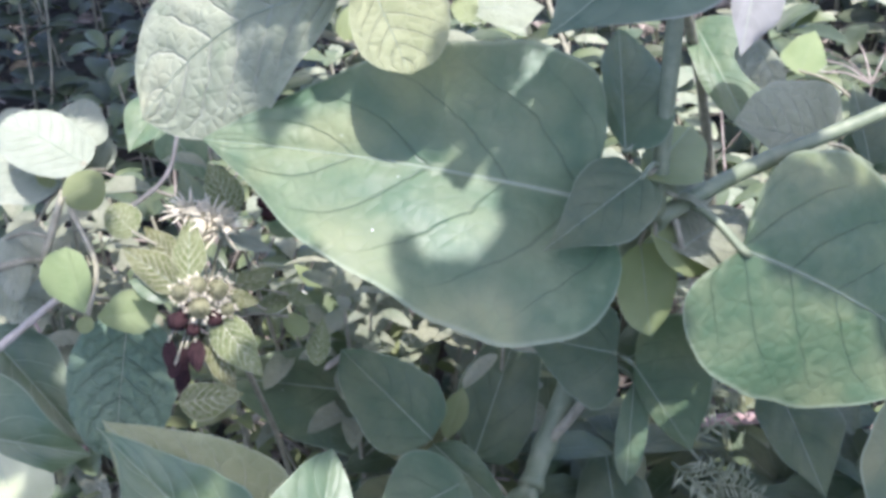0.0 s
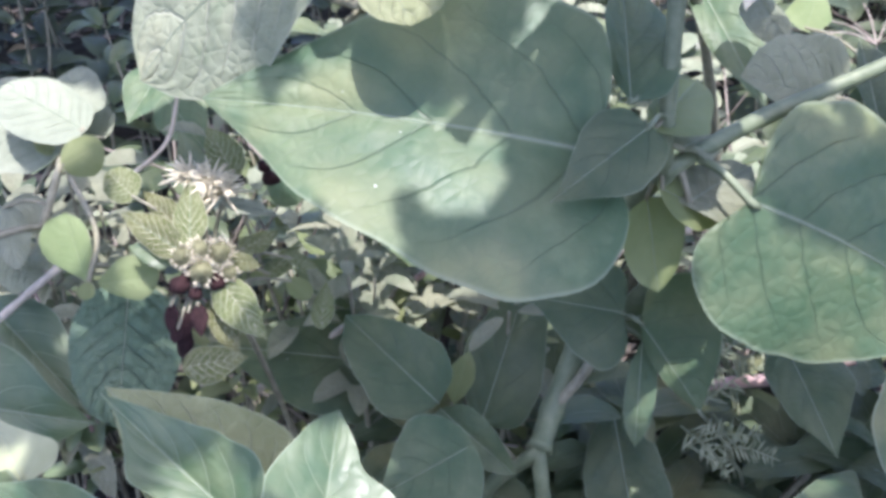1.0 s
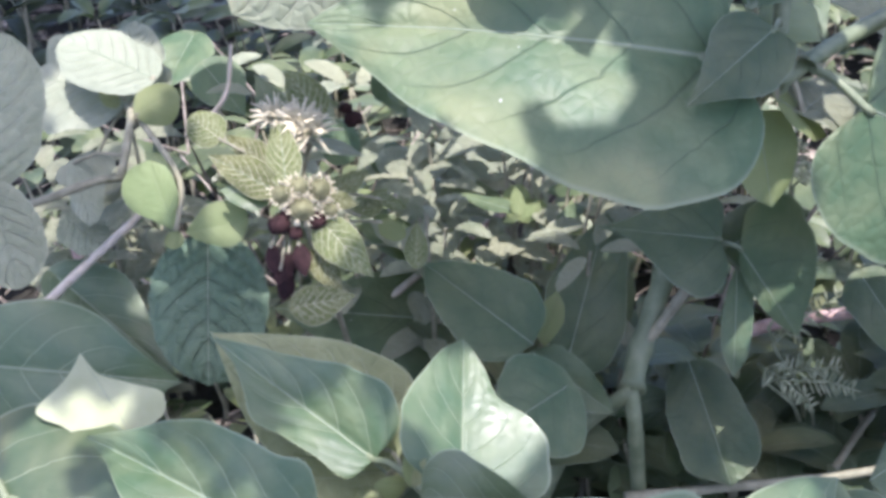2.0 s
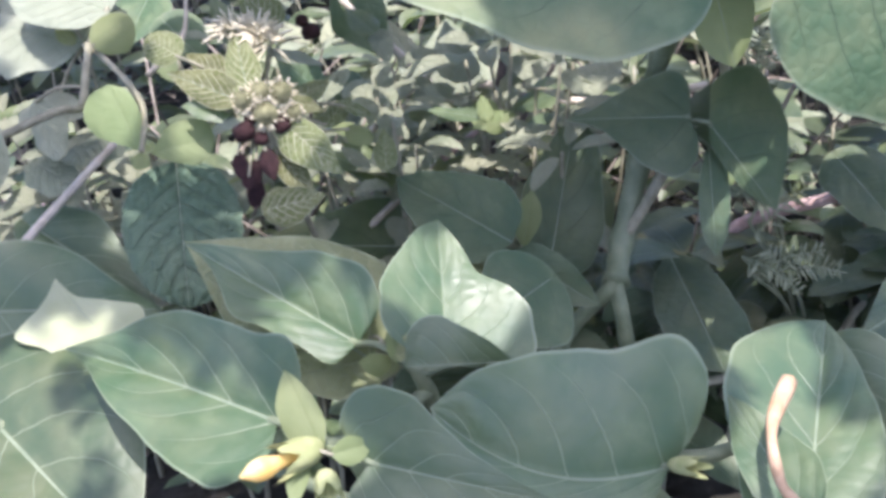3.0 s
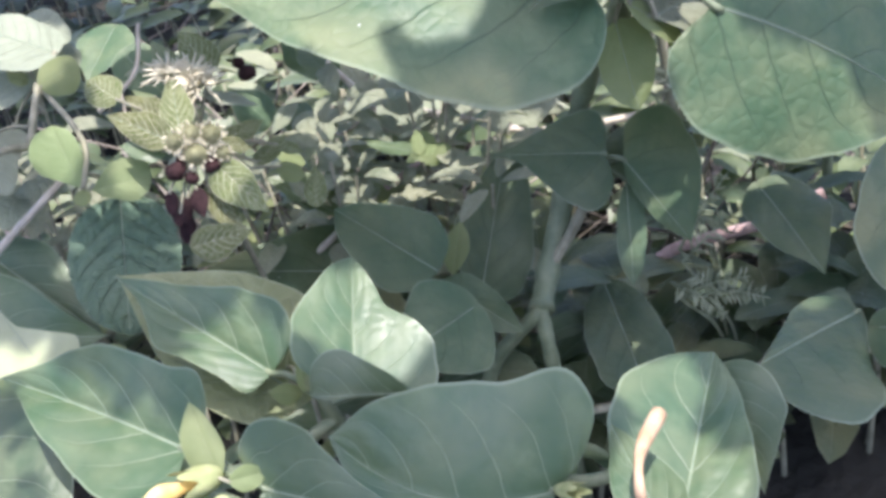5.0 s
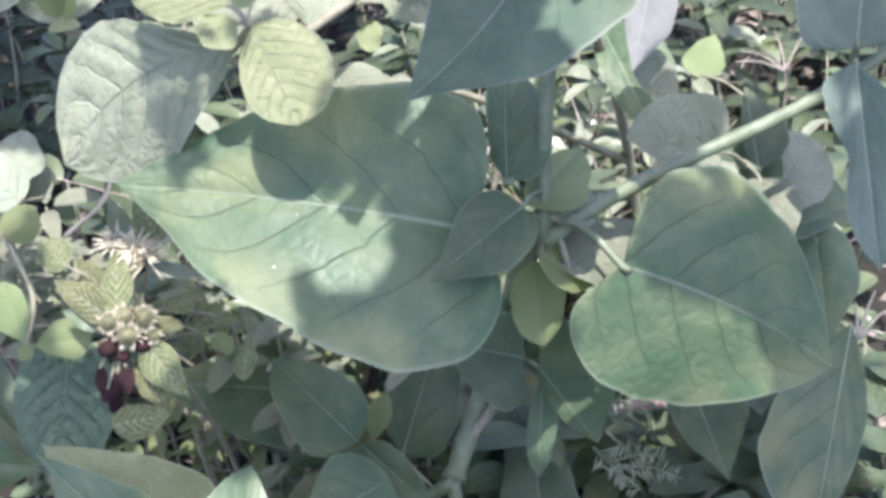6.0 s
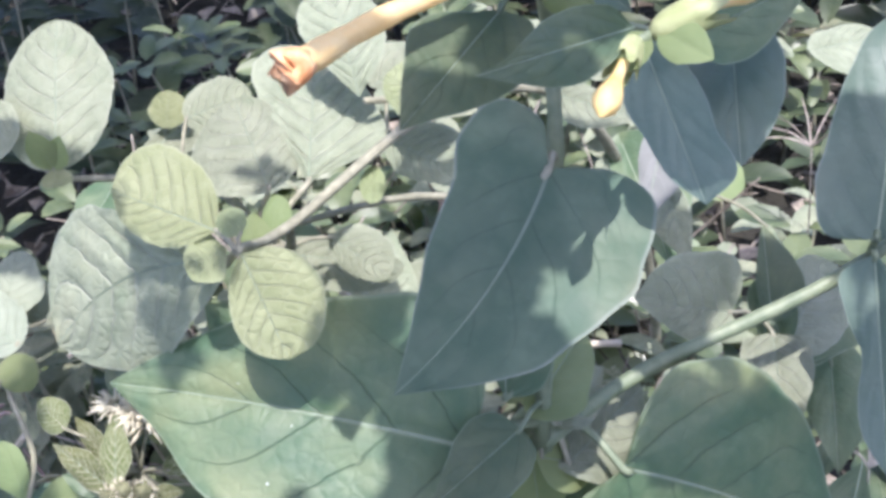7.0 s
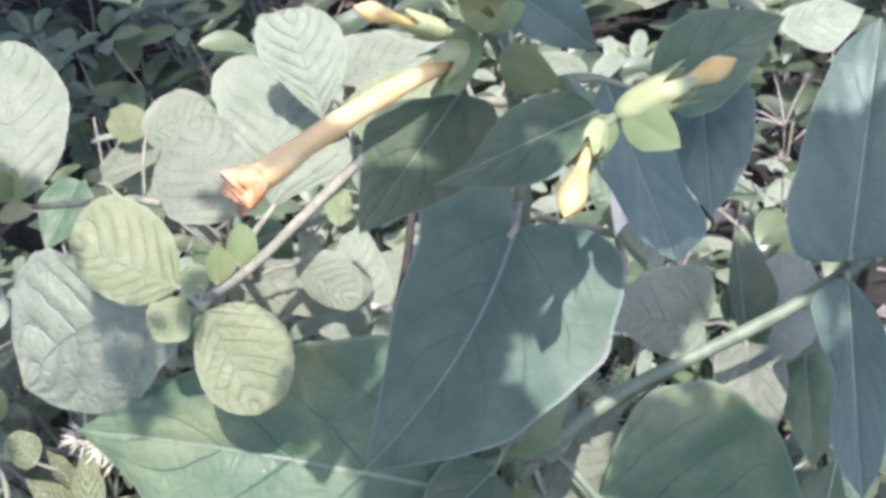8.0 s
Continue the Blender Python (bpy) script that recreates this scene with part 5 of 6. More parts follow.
leaf(back_weed, 'ovate', (-0.0069, 0.3015, 0.1267), (-0.0071, 0.3117, 0.1302), (0.00, -0.60, 0.80), 0.0021, 0.0024, material=YOUNG_LEAF)
leaf(back_weed, 'ovate', (-0.0067, 0.3014, 0.1263), (-0.0012, 0.3075, 0.1259), (0.00, -0.60, 0.80), 0.0019, 0.0021, material=YOUNG_LEAF)
leaf(back_weed, 'ovate', (-0.0073, 0.3013, 0.1261), (-0.0115, 0.3007, 0.1244), (0.00, -0.60, 0.80), 0.0014, 0.0016, material=YOUNG_LEAF)
leaf(back_weed, 'ovate', (-0.0083, 0.3073, 0.1248), (-0.0252, 0.3187, 0.1257), (0.00, -0.50, 0.85), 0.0024, 0.0027, material=WEED_LEAF)
leaf(back_weed, 'ovate', (-0.0335, 0.3387, 0.1119), (-0.0198, 0.3375, 0.1084), (0.00, -0.30, 0.95), 0.0022, 0.0029, material=PALE_LEAF)
leaf(back_weed, 'ovate', (-0.0291, 0.3319, 0.1084), (-0.0399, 0.3257, 0.1078), (0.10, -0.40, 0.90), 0.0022, 0.0025, material=PALE_LEAF)
leaf(back_weed, 'ovate', (-0.0466, 0.3550, 0.1274), (-0.0546, 0.3418, 0.1226), (0.00, -0.50, 0.85), 0.0029, 0.0029, material=PALE_LEAF)
leaf(back_weed, 'ovate', (-0.0356, 0.3591, 0.1373), (-0.0440, 0.3756, 0.1408), (0.00, -0.60, 0.80), 0.0048, 0.0041, material=WEED_LEAF)
leaf(back_weed, 'ovate', (0.0132, 0.3272, 0.1135), (0.0030, 0.3163, 0.1117), (0.10, -0.50, 0.85), 0.0025, 0.0029, material=WEED_LEAF)
leaf(back_weed, 'ovate', (-0.0452, 0.3293, 0.1167), (-0.0554, 0.3401, 0.1186), (0.00, -0.40, 0.90), 0.0025, 0.0029, material=YOUNG_LEAF)
leaf(back_weed, 'ovate', (-0.0430, 0.3160, 0.1110), (-0.0509, 0.3278, 0.1142), (0.10, -0.50, 0.85), 0.0024, 0.0027, material=PALE_LEAF)
leaf(back_weed, 'ovate', (-0.0145, 0.3841, 0.0988), (-0.0109, 0.4206, 0.1172), (0.01, -0.43, 0.90), 0.0127, 0.0138, material=PALE_LEAF)
leaf(back_weed, 'narrow', (-0.0184, 0.3843, 0.0995), (-0.0332, 0.4112, 0.1236), (0.03, -0.58, 0.82), 0.0051, 0.0057, material=PALE_LEAF)
leaf(back_weed, 'ovate', (-0.0272, 0.3632, 0.0995), (-0.0449, 0.3749, 0.1059), (0.05, -0.44, 0.90), 0.0043, 0.0065, material=WEED_LEAF)
leaf(back_weed, 'ovate', (-0.0538, 0.3756, 0.1097), (-0.0411, 0.3782, 0.1141), (-0.22, -0.46, 0.86), 0.0060, 0.0088, material=PALE_LEAF)
leaf(back_weed, 'ovate', (-0.0275, 0.3362, 0.1162), (-0.0090, 0.3365, 0.1131), (0.06, -0.60, 0.80), 0.0063, 0.0025, material=WEED_LEAF)
leaf(back_weed, 'round', (-0.0065, 0.3211, 0.1150), (-0.0052, 0.3291, 0.1218), (0.00, -0.68, 0.73), 0.0046, 0.0043, material=YOUNG_LEAF)
leaf(back_weed, 'round', (-0.0065, 0.3211, 0.1150), (0.0026, 0.3220, 0.1181), (-0.16, -0.73, 0.66), 0.0036, 0.0032, material=YOUNG_LEAF)
leaf(back_weed, 'ovate', (0.0195, 0.3481, 0.1121), (0.0038, 0.3546, 0.1054), (-0.12, -0.40, 0.91), 0.0061, 0.0079, material=WEED_LEAF)
leaf(back_weed, 'ovate', (0.0384, 0.3480, 0.1160), (0.0204, 0.3580, 0.1102), (-0.32, -0.01, 0.95), 0.0120, 0.0105, material=PALE_LEAF)
leaf(back_weed, 'ovate', (-0.0382, 0.3272, 0.0995), (-0.0581, 0.3313, 0.1135), (0.30, -0.71, 0.64), 0.0038, 0.0091, material=WEED_LEAF)
leaf(back_weed, 'ovate', (-0.0018, 0.4558, 0.1616), (0.0259, 0.4755, 0.1544), (0.31, -0.12, 0.94), 0.0172, 0.0142, material=PALE_LEAF)
leaf(back_weed, 'ovate', (-0.0099, 0.4229, 0.1814), (0.0212, 0.4299, 0.1840), (-0.02, -0.31, 0.95), 0.0165, 0.0069, material=PALE_LEAF)
leaf(back_weed, 'ovate', (0.1489, 0.4687, 0.1607), (0.1804, 0.4831, 0.1565), (0.25, -0.32, 0.92), 0.0088, 0.0143, material=PALE_LEAF)
leaf(back_weed, 'ovate', (0.0231, 0.4042, 0.1009), (-0.0366, 0.3877, 0.0938), (0.02, -0.30, 0.95), 0.0226, 0.0180, material=PALE_LEAF)
leaf(back_weed, 'ovate', (-0.0462, 0.3847, 0.1443), (-0.0325, 0.3900, 0.1163), (0.68, -0.70, 0.24), 0.0127, 0.0107, material=BLUE_LEAF)
leaf(back_weed, 'ovate', (-0.0565, 0.3580, 0.1211), (-0.0682, 0.3611, 0.1342), (0.50, -0.64, 0.59), 0.0077, 0.0079, material=BLUE_LEAF)
leaf(back_weed, 'ovate', (-0.0435, 0.3669, 0.1128), (-0.0568, 0.3687, 0.1211), (0.40, -0.50, 0.76), 0.0066, 0.0091, material=BLUE_LEAF)
leaf(back_weed, 'ovate', (-0.0468, 0.3569, 0.1154), (-0.0329, 0.3692, 0.1176), (0.05, -0.26, 0.96), 0.0074, 0.0110, material=PALE_LEAF)
leaf(back_weed, 'ovate', (-0.1066, 0.3954, 0.1405), (-0.0936, 0.3859, 0.1249), (0.20, -0.66, 0.72), 0.0097, 0.0092, material=BLUE_LEAF)
leaf(back_weed, 'ovate', (-0.1129, 0.4160, 0.1438), (-0.1219, 0.3928, 0.1326), (0.02, -0.37, 0.93), 0.0108, 0.0100, material=BLUE_LEAF)


def low_leaf(verts, faces, uvs, base, aim, normal, length, width, rng):
    """One cheap leaf of a weed."""
    y = Vector(aim).normalized()
    n = Vector(normal)
    n = (n - y * n.dot(y)).normalized()
    x = y.cross(n)
    o = len(verts)
    ns, nv = 5, 4
    f = rng.uniform(0.1, 0.5)
    sag = rng.uniform(0.02, 0.12)
    for i in range(ns + 1):
        s = (1 - math.cos(math.pi * i / ns)) / 2
        w = max(0.03, 2.0 * (s ** 0.6) * ((1 - s) ** 0.6) * 0.75)
        for j in range(nv + 1):
            v = 2 * j / nv - 1
            z = abs(v) * w * width * f + sag * length * 4 * s * (1 - s) - 0.12 * length * s * s
            verts.append(Vector(base) + y * (s * length) + x * (v * w * width) + n * z)
            uvs.append((s, 0.5 + 0.5 * v))
    faces += grid_faces(ns, nv, o)


def weed_patch(name, label, count, box, tall, size, material, seed, stemmat=STEM_PALE, lean=0.25, oval=False):
    """A stand of small leafy weeds, each with a stem and leaves in pairs; too many to count."""
    rng = random.Random(seed)
    verts, faces, uvs = [], [], []
    stems = []
    for _ in range(count):
        x, y = rng.uniform(box[0], box[1]), rng.uniform(box[2], box[3])
        if oval:
            r, a = math.sqrt(rng.random()) * rng.uniform(0.85, 1.1), rng.uniform(0, 6.28)
            x = (box[0] + box[1]) / 2 + (box[1] - box[0]) / 2 * r * math.cos(a)
            y = (box[2] + box[3]) / 2 + (box[3] - box[2]) / 2 * r * math.sin(a)
        h = rng.uniform(*tall)
        foot = Vector((x, y, -0.02))
        top = foot + Vector((rng.uniform(-lean, lean) * h, rng.uniform(-lean, lean) * h, h + 0.02))
        pairs = max(2, int(h / 0.022))
        stems.append((foot, top))
        for p in range(pairs):
            f = (p + 1.4) / (pairs + 0.4)
            q = foot.lerp(top, f)
            a0 = rng.uniform(0, 6.28)
            for side in range(2 if f < 0.99 else 4):
                a = a0 + side * (math.pi if f < 0.99 else math.pi / 2) + rng.uniform(-0.3, 0.3)
                up = rng.uniform(-0.15, 0.5)
                aim = Vector((math.cos(a), math.sin(a), up))
                nrm = Vector((rng.uniform(-0.3, 0.3) - math.cos(a) * up, rng.uniform(-0.4, 0.2) - math.sin(a) * up, 1))
                l = rng.uniform(*size) * (1.1 - 0.35 * f)
                low_leaf(verts, faces, uvs, q + aim * 0.003, aim, nrm, l, l * rng.uniform(0.26, 0.42), rng)
    n_leaf = len(faces)
    for foot, top in stems:
        a, b = tube_data([foot, foot.lerp(top, 0.5) + Vector((0.003, 0.002, 0)), top], [0.0012, 0.0009, 0.0005], 5, len(verts))
        verts += a
        faces += b
        uvs += [(0.5, 0.5)] * len(a)
    ob = mesh_object(name, verts, faces, [material, stemmat], uvs)
    ob.data.polygons.foreach_set("material_index", [0] * n_leaf + [1] * (len(faces) - n_leaf))
    return tagged(ob, label, "weeds", kind="stuff")


weed_patch("weeds", "dense small leafy weeds on the soil", 80, (-0.22, 0.20, 0.40, 0.64), (0.04, 0.10), (0.018, 0.036), WEED_LEAF, 5)
# PALE_LEAF puts the sunlight on these weeds into their colour.
weed_patch("weeds", "leafy weeds with sunlight in their pale colour", 44, (-0.14, 0.16, 0.40, 0.62), (0.05, 0.10), (0.016, 0.032), PALE_LEAF, 6)
weed_patch("weeds", "leafy weeds in the distance with shade in their colour", 190, (-0.50, 0.45, 0.62, 1.30), (0.04, 0.14), (0.02, 0.045), SHADED_WEED_LEAF, 7)
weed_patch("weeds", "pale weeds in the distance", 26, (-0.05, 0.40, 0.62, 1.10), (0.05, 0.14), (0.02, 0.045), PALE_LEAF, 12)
weed_patch("weeds", "low weeds under the plants", 34, (-0.20, 0.20, 0.27, 0.42), (0.015, 0.05), (0.016, 0.03), WEED_LEAF, 8)
# Two stands of weed tips whose sunlight is likewise in the pale colour.
weed_patch("weeds", "weed tips behind the herb, coloured pale to look sunlit", 22, (-0.054, 0.004, 0.318, 0.344), (0.09, 0.14), (0.012, 0.026), PALE_LEAF, 61)
weed_patch("weeds", "weed tips at the end of the bed, coloured pale to look sunlit", 14, (-0.170, -0.130, 0.36, 0.42), (0.07, 0.12), (0.014, 0.028), PALE_LEAF, 62)
weed_patch("weeds", "small yellow-green weed tips behind the herb", 46, (-0.13, 0.03, 0.315, 0.40), (0.04, 0.10), (0.008, 0.018), YOUNG_LEAF, 18)
weed_patch("weeds", "dark broad leaves low under the plants", 34, (-0.02, 0.19, 0.292, 0.350), (0.02, 0.07), (0.028, 0.048), BLUE_LEAF, 15)
weed_patch("weeds", "tall leafy weeds beyond the bed", 420, (-1.8, 1.7, 1.10, 3.00), (0.08, 0.30), (0.03, 0.06), SHADED_WEED_LEAF, 9, oval=True)
weed_patch("weeds", "low leafy weeds round the flower bed", 260, (-1.1, 1.1, 0.42, 1.35), (0.03, 0.10), (0.02, 0.045), SHADED_WEED_LEAF, 19, oval=True)


def litter(count, box, seed):
    """Dry twigs, straws and leaf scraps on the soil."""
    rng = random.Random(seed)
    verts, faces = [], []
    for _ in range(count):
        x, y = rng.uniform(box[0], box[1]), rng.uniform(box[2], box[3])
        z = rng.uniform(0.0, 0.012)
        a = rng.uniform(0, 6.28)
        d = Vector((math.cos(a), math.sin(a), rng.uniform(-0.1, 0.25)))
        if rng.random() < 0.6:
            l = rng.uniform(0.01, 0.05)
            p = Vector((x, y, z))
            r = rng.uniform(0.0003, 0.0011)
            va, fa = tube_data([p, p + d * l * 0.5 + Vector((0, 0, 0.003)), p + d * l], [r, r, r * 0.6], 4, len(verts))
        else:
            l = rng.uniform(0.008, 0.02)
            p = Vector((x, y, z + 0.003))
            s = Vector((-d.y, d.x, rng.uniform(-0.3, 0.3))) * l * 0.4
            o = len(verts)
            k = Vector((0, 0, l * rng.uniform(0.05, 0.3)))
            va = [p, p + d * l * 0.4 + s + k, p + d * l, p + d * l * 0.45 - s + k, p + d * l * 0.45]
            fa = [(o, o + 4, o + 1), (o + 1, o + 4, o + 2), (o + 2, o + 4, o + 3), (o + 3, o + 4, o)]
        verts += va
        faces += fa
    return tagged(mesh_object("litter", verts, faces, LITTER, smooth=False), "dry twigs and leaf scraps on the soil", "litter", kind="stuff")


litter(1300, (-0.35, 0.35, 0.36, 0.90), 21)


def straws(count, box, seed):
    """Thin dry stalks standing and leaning between the weeds."""
    rng = random.Random(seed)
    verts, faces = [], []
    for _ in range(count):
        p = Vector((rng.uniform(box[0], box[1]), rng.uniform(box[2], box[3]), -0.01))
        a = rng.uniform(0, 6.28)
        tilt = rng.uniform(0.3, 1.6)
        l = rng.uniform(0.05, 0.12)
        d = Vector((math.cos(a) * tilt, math.sin(a) * tilt, 1)).normalized()
        r = rng.uniform(0.0004, 0.0009)
        q = p + Vector((0, 0, rng.uniform(0, 0.05)))
        va, fa = tube_data([q, q + d * l * 0.5 + Vector((rng.uniform(-0.004, 0.004), 0, 0.002)), q + d * l], [r, r * 0.9, r * 0.5], 5, len(verts))
        verts += va
        faces += fa
    return tagged(mesh_object("dry_stalks", verts, faces, LITTER), "thin dry stalks between the weeds", "dry stalks", kind="stuff")


straws(110, (-0.14, 0.10, 0.33, 0.50), 41)


# ---- sticks ----
def stick(points, r0, r1, material, label):
    return tagged(stem(None, points, r0, r1, material, "stick", 0.1), label, "stick", "sticks among the plants")


stick([(0.050, 0.337, -0.01), (0.056, 0.332, 0.045), (0.0683, 0.3238, 0.0672), (0.0996, 0.3190, 0.0751), (0.118, 0.318, 0.083)], 0.0020, 0.0019, TWIG_PINK, "pinkish dry stick leaning among the leaves")
stick([(-0.070, 0.320, 0.071), (-0.0347, 0.3363, 0.0903), (-0.0176, 0.3438, 0.0985), (0.002, 0.352, 0.109)], 0.0012, 0.0011, TWIG_DRY, "pale dry stick leaning among the weeds")
stick([(-0.08, 0.40, -0.01), (-0.0356, 0.3916, 0.0998), (0.0351, 0.3848, 0.0901), (0.075, 0.385, 0.09)], 0.0015, 0.0014, TWIG_DRY, "pale straw-coloured stalk lying over the weeds")
stick([(-0.02, 0.305, -0.01), (-0.0123, 0.3223, 0.0661), (-0.004, 0.355, 0.095), (0.0073, 0.3869, 0.1182), (0.012, 0.41, 0.14)], 0.0017, 0.0015, TWIG_DARK, "dark brown upright twig")
stick([(-0.035, 0.43, -0.01), (-0.038, 0.41, 0.08), (-0.0210, 0.3925, 0.1013), (-0.0459, 0.3837, 0.1424)], 0.0016, 0.0012, TWIG_DRY, "pale dry stalk rising over the weeds")
stick([(-0.004, 0.355, 0.085), (0.0221, 0.3820, 0.1073)], 0.0010, 0.0007, TWIG_DARK, "thin dark side twig")

stick([(-0.1365, 0.2765, 0.1213), (-0.1283, 0.2820, 0.1267), (-0.1136, 0.2908, 0.1363), (-0.1092, 0.2983, 0.1382)], 0.0013, 0.0010, TWIG_DRY, "pale dry stick leaning under the downy shrub")
stick([(-0.1001, 0.3208, 0.1483), (-0.0902, 0.3353, 0.1534), (-0.0883, 0.3494, 0.1643)], 0.0008, 0.0006, TWIG_DRY, "thin pale upright stalk")
stick([(-0.0202, 0.3344, 0.1017), (-0.0087, 0.3460, 0.1034)], 0.0011, 0.0009, TWIG_PINK, "short pinkish dry stick among the weeds")

def feather(parent, foot, tip, leaflets, size):
    """One feathery dry frond: a thin rib with narrow leaflets in two rows."""
    a, b = Vector(foot), Vector(tip)
    d = (b - a).normalized()
    side = d.cross(Vector((0, -0.8, 0.6))).normalized()
    va, fa = tube_data([a, a.lerp(b, 0.5) + Vector((0, 0, 0.002)), b], [0.0005, 0.0004, 0.0002], 4)
    rib = under(mesh_object("frond", va, fa, FEATHER), parent)
    verts, faces = [], []
    rng = random.Random(int(abs(a.x) * 1e5))
    for i in range(leaflets):
        f = 0.15 + 0.85 * (i + rng.uniform(-0.3, 0.3)) / leaflets
        for s in (-1, 1):
            if rng.random() < 0.12:
                continue
            p = a.lerp(b, f) + Vector((0, 0, 0.002 * 4 * f * (1 - f)))
            q = p + (side * s + d * rng.uniform(0.25, 0.75) + Vector((0, 0, rng.uniform(-0.35, 0.35)))).normalized() * size * rng.uniform(0.7, 1.1) * (1.1 - 0.7 * f)
            v2, f2 = tube_data([p, p.lerp(q, 0.5), q], [0.0002, 0.0005, 0.00012], 4, len(verts))
            verts += v2
            faces += f2
    return tagged(under(mesh_object("frond_blade", verts, faces, FEATHER), rib), kind="stuff")


fern = thing("feathery_weed", (0.09, 0.33, -0.01), "low feathery weed with fine dry leaflets", "weed")
for foot, tip in (((0.0695, 0.3083, 0.0718), (0.0941, 0.3186, 0.0826)), ((0.0650, 0.3063, 0.0662), (0.0778, 0.2883, 0.0611)), ((0.0672, 0.3031, 0.0614), (0.0889, 0.3006, 0.0674)), ((0.0707, 0.3189, 0.0705), (0.0929, 0.3421, 0.0830)), ((0.0781, 0.3458, 0.0823), (0.0823, 0.3632, 0.0905)), ((0.0754, 0.3489, 0.0847), (0.0735, 0.3678, 0.0868)), ((0.0753, 0.3016, 0.0623), (0.0936, 0.2956, 0.0613))):
    feather(fern, foot, tip, 12, 0.0068)
    stem(fern, [(0.09, 0.33, -0.01), Vector((0.09, 0.33, -0.01)).lerp(Vector(foot), 0.5) + Vector((0.004, 0, 0.01)), foot], 0.0006, 0.0005, FEATHER)

pale_fern = thing("feathery_weed", (0.08, 0.345, -0.01), "small feathery weed with neat pale leaflets behind the stem", "weed")
for foot, tip, size in (((0.0751, 0.3222, 0.1198), (0.0822, 0.3380, 0.1260), 0.0060), ((0.0738, 0.3244, 0.1217), (0.0692, 0.3373, 0.1249), 0.0055), ((0.0758, 0.3213, 0.1192), (0.0857, 0.3287, 0.1207), 0.0045)):
    feather(pale_fern, foot, tip, 10, size)
    stem(pale_fern, [(0.08, 0.345, -0.01), Vector((0.08, 0.345, -0.01)).lerp(Vector(foot), 0.6) + Vector((0.002, 0.004, 0)), foot], 0.0006, 0.0005, FEATHER)


# ---- small dry sprigs ----
def sprig(name, label, foot, tips, r, material):
    """A few thin stalks that part from one foot."""
    verts, faces = [], []
    f = Vector(foot)
    g = Vector((f.x, f.y + 0.02, -0.01))
    for path in [[g, g.lerp(f, 0.6) + Vector((0.004, 0, 0)), f]] + [[f, f.lerp(Vector(t), 0.5) + Vector((0, 0, 0.002)), Vector(t)] for t in tips]:
        va, fa = tube_data(smooth_path(path, 4), [r * (1 - 0.06 * k) for k in range(9)], 5, len(verts))
        verts += va
        faces += fa
    return tagged(mesh_object(name, verts, faces, material), label, "sprig", "small dry sprigs")


sprig("sprig", "pale thin grass sprig with spread tips", (0.1509, 0.3193, 0.0983), [(0.1508, 0.3264, 0.1079), (0.1569, 0.3270, 0.1116), (0.1615, 0.3226, 0.1077), (0.1586, 0.3185, 0.1008), (0.1436, 0.3243, 0.1019)], 0.0006, TWIG_DRY)
sprig("sprig", "dry pinkish sprig of a withered flower", (0.1472, 0.4448, 0.1334), [(0.1268, 0.4413, 0.1402), (0.1327, 0.4536, 0.1428), (0.1451, 0.4631, 0.1432), (0.1577, 0.4607, 0.1441), (0.1596, 0.4459, 0.1400), (0.1289, 0.4432, 0.1440)], 0.0005, LITTER)
sprig("sprig", "withered reddish sprig among the weeds", (-0.1459, 0.3393, 0.1000), [(-0.1474, 0.3407, 0.1048), (-0.1424, 0.3421, 0.1040), (-0.1390, 0.3413, 0.0996)], 0.0009, TWIG_PINK)


# ---- unseen bushes, added to cast shade on the bed ----
def shade_bush(name, label, root, limbs, seed, size, box=None, count=0, gaps=()):
    """An unseen bush added above the bed; its leaves throw the dappled shade.
    Each limb: its path, how many leaves, their spread, where along the limb they begin.
    The box is filled with a close roof of leaves, broken by the gaps (x, y, radius)."""
    rng = random.Random(seed)
    bush = thing(name, root, label, "bush", "bushes over the bed")
    verts, faces, uvs = [], [], []

    def one(mid, l, lean):
        a = rng.uniform(0, 6.28)
        aim = Vector((math.cos(a), math.sin(a), rng.uniform(-lean, lean)))
        half = l * rng.uniform(0.32, 0.44)
        spots = [mid + aim * (l * u) + Vector((-aim.y, aim.x, 0)) * (half * v * (1 - 4 * u * u)) for u in (-0.5, -0.25, 0, 0.25, 0.5) for v in (-0.9, 0, 0.9)]
        if any((p.x - gx) ** 2 + (p.y - gy) ** 2 < 0.72 * gr * gr for p in spots for gx, gy, gr in gaps):
            return
        tilt = (rng.uniform(-lean, lean), rng.uniform(-lean, lean), 1)
        low_leaf(verts, faces, uvs, mid - aim * l * 0.5, aim, tilt, l, half, rng)

    for limb, leaves, spread, start in limbs:
        path = smooth_path([root, *limb], 8)
        n = len(path)
        ob = tube("limb", path, [0.005 - 0.0044 * i / n for i in range(n)], STEM_PALE, 7)
        under(ob, bush)
        for i in range(leaves):
            u = (start + (1 - start) * (i + rng.random()) / leaves) * (n - 1)
            k = min(n - 2, int(u))
            q = path[k].lerp(path[k + 1], u - k)
            one(q + Vector((rng.uniform(-spread, spread), rng.uniform(-spread, spread), rng.uniform(-0.02, 0.03))), rng.uniform(*size), 0.35)
    for i in range(count):
        one(Vector((rng.uniform(box[0], box[1]), rng.uniform(box[2], box[3]), rng.uniform(0.552, 0.560))), rng.uniform(*size) * (1.0, 0.6, 0.4, 0.28)[i % 4], 0.08)
    crown = mesh_object("crown", verts, faces, WEED_LEAF, uvs)
    under(crown, bush)
    tagged(crown, kind="stuff")
    return bush


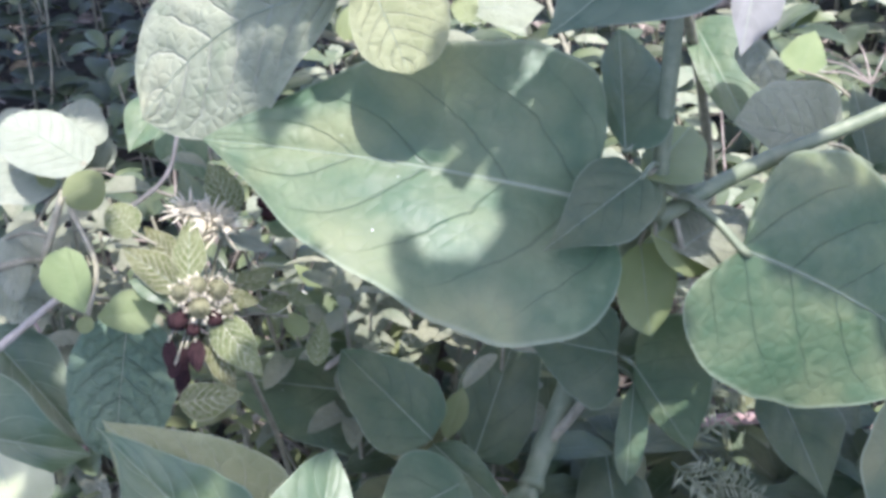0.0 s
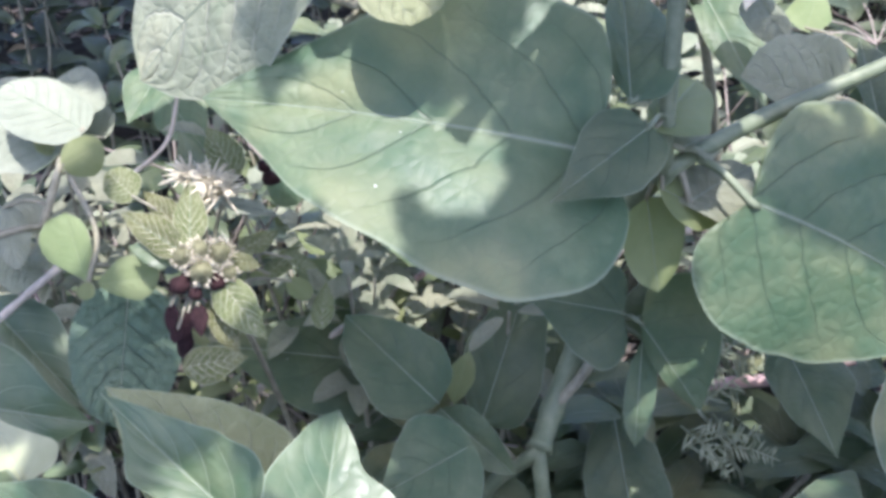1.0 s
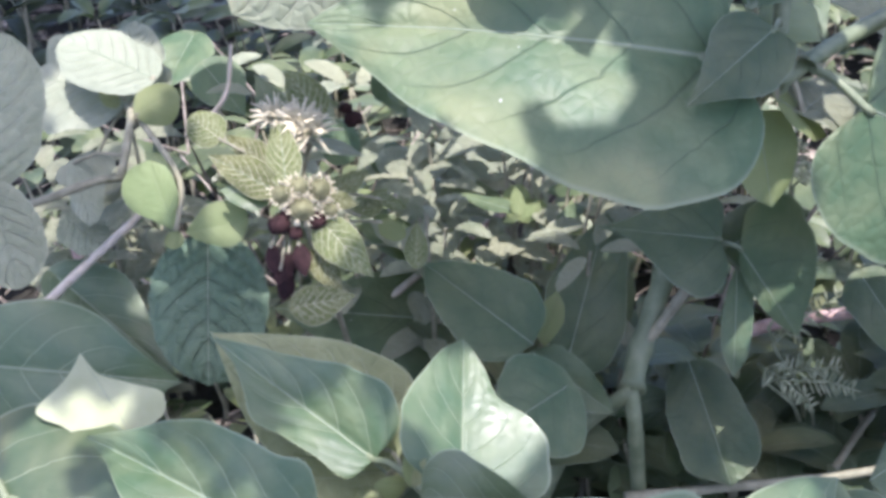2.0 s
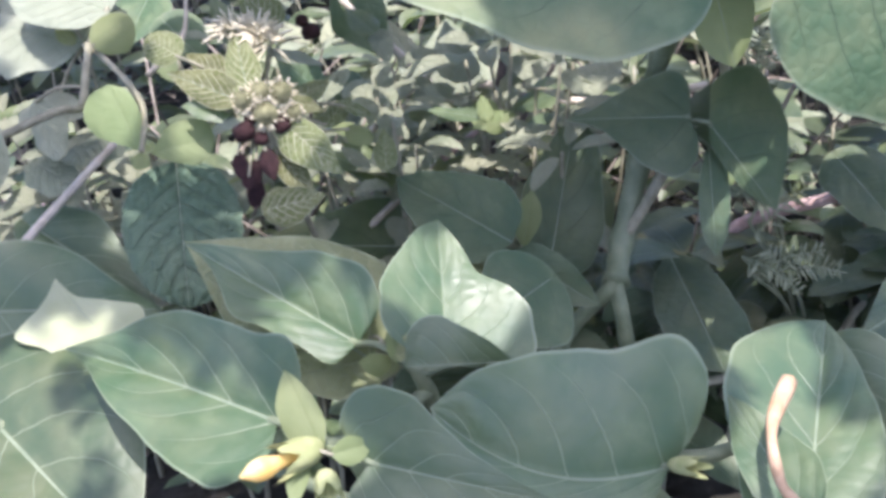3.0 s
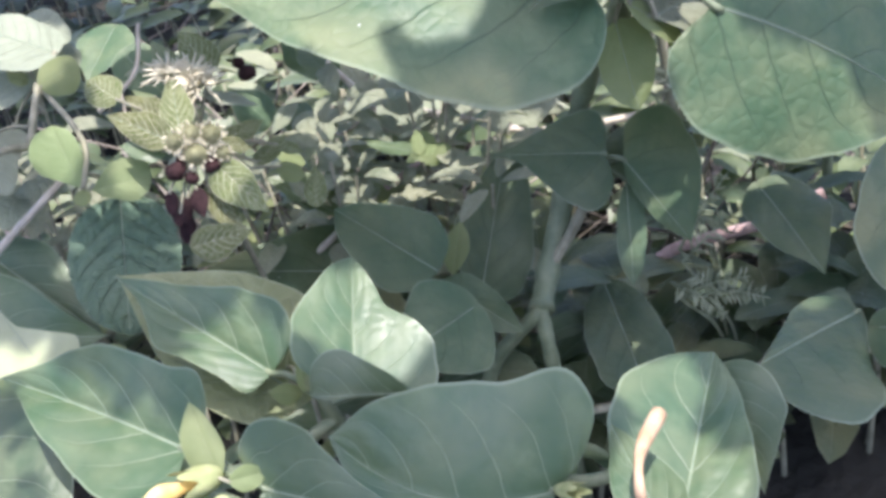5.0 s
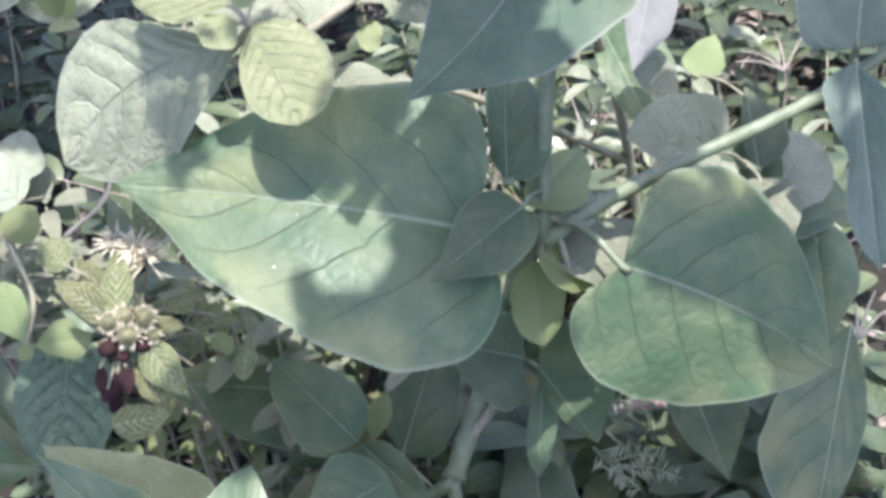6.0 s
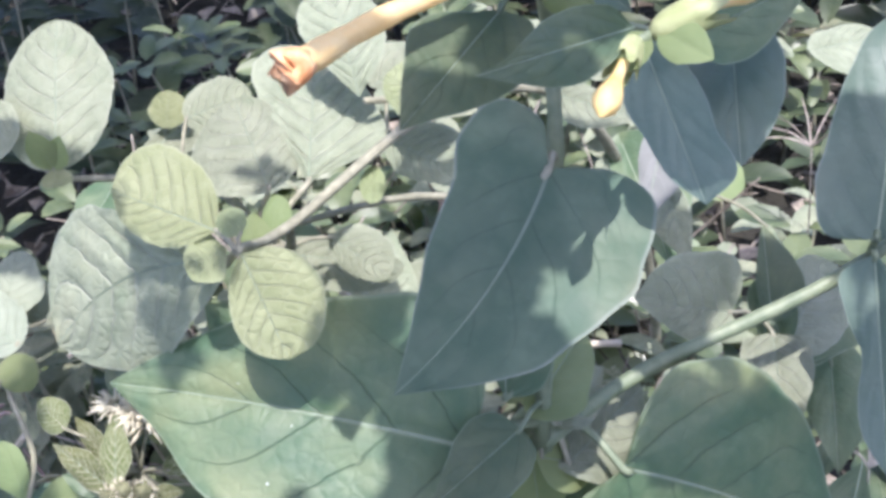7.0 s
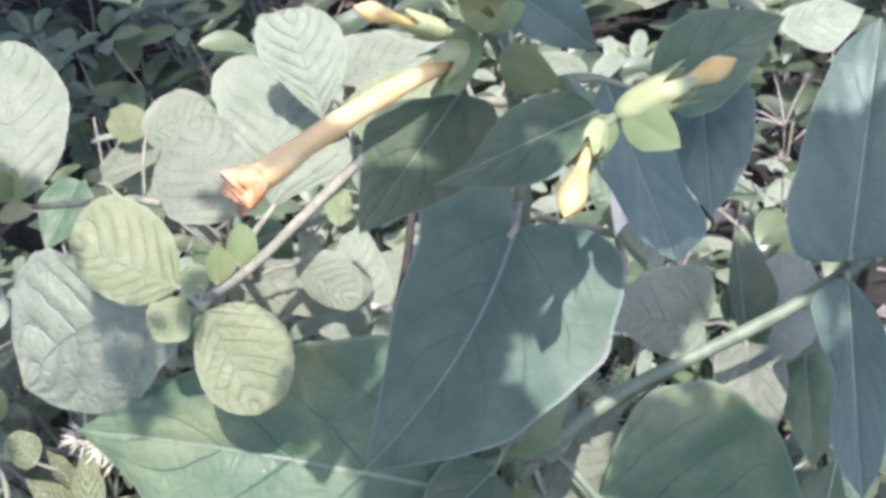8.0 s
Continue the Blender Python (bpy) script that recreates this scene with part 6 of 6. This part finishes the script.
limbs = []
for y, end in ((0.000, 0.18), (0.035, 0.17), (0.062, 0.185), (0.095, 0.175), (0.118, 0.18), (0.146, 0.185), (0.180, 0.175), (0.212, 0.18)):
    sway = 0.015 * math.sin(61 * y)
    limbs.append(([(0.52, 0.30 + 0.2 * y, 0.35), (0.34, y + sway, 0.52), (0.22, y - sway, 0.55), (end, y + sway, 0.558)], 0, 0, 1))
# Holes in the added leaf roof, set where sun should reach the leaves below.
FRONT_GAPS = ((0.085, 0.017, 0.016), (-0.011, 0.019, 0.012), (-0.035, 0.033, 0.016), (-0.019, 0.033, 0.004), (0.085, 0.045, 0.010), (-0.071, 0.047, 0.012), (-0.043, 0.051, 0.008), (-0.049, 0.059, 0.004), (-0.007, 0.065, 0.010), (-0.053, 0.065, 0.004), (-0.079, 0.067, 0.010), (0.023, 0.069, 0.016), (-0.015, 0.075, 0.004), (-0.077, 0.079, 0.006), (-0.063, 0.081, 0.006), (0.023, 0.109, 0.008), (0.121, 0.113, 0.020), (0.145, 0.121, 0.010), (0.043, 0.125, 0.012), (0.015, 0.133, 0.020), (-0.015, 0.133, 0.016), (0.099, 0.133, 0.012), (-0.037, 0.137, 0.006), (-0.057, 0.141, 0.006), (0.059, 0.150, 0.004), (0.105, 0.151, 0.012))
BACK_GAPS = ((0.027, 0.151, 0.010), (0.063, 0.155, 0.004), (-0.029, 0.159, 0.020), (0.067, 0.160, 0.004), (0.075, 0.167, 0.004), (0.153, 0.173, 0.016), (-0.031, 0.173, 0.012), (-0.063, 0.175, 0.008), (0.149, 0.175, 0.016), (0.005, 0.181, 0.020), (0.041, 0.181, 0.020), (-0.075, 0.191, 0.020), (-0.030, 0.192, 0.011), (0.000, 0.196, 0.011), (0.025, 0.196, 0.012), (0.048, 0.197, 0.012), (0.070, 0.200, 0.010), (0.031, 0.201, 0.020), (0.149, 0.201, 0.006), (0.063, 0.203, 0.008), (-0.001, 0.209, 0.008), (0.117, 0.221, 0.008), (0.007, 0.229, 0.006), (0.017, 0.247, 0.020), (0.027, 0.247, 0.016), (0.003, 0.261, 0.006), (0.123, 0.263, 0.008))
shade_bush("bush", "unseen leafy bush added to shade the flower bed", (0.60, 0.360, -0.02), limbs, 31, (0.016, 0.034), (-0.100, 0.200, -0.010, 0.218), 7500, FRONT_GAPS + BACK_GAPS)
shade_bush("bush", "unseen leafy bush added to shade the back of the bed", (-0.75, 1.100, -0.02), [
    ([(-0.55, 0.900, 0.4), (-0.30, 0.700, 0.62), (-0.005, 0.671, 0.62)], 75, 0.05, 0.35),
    ([(-0.55, 1.000, 0.4), (-0.30, 0.900, 0.62), (0.105, 0.901, 0.62)], 75, 0.05, 0.35),
    ([(-0.55, 0.800, 0.4), (-0.35, 0.571, 0.60), (-0.045, 0.551, 0.60)], 75, 0.05, 0.35),
    ([(-0.55, 0.800, 0.4), (-0.35, 0.451, 0.58), (-0.115, 0.441, 0.58)], 75, 0.05, 0.35),
    ([(-0.55, 0.800, 0.4), (-0.35, 0.371, 0.58), (-0.175, 0.341, 0.58)], 60, 0.04, 0.35)], 33, (0.07, 0.11))
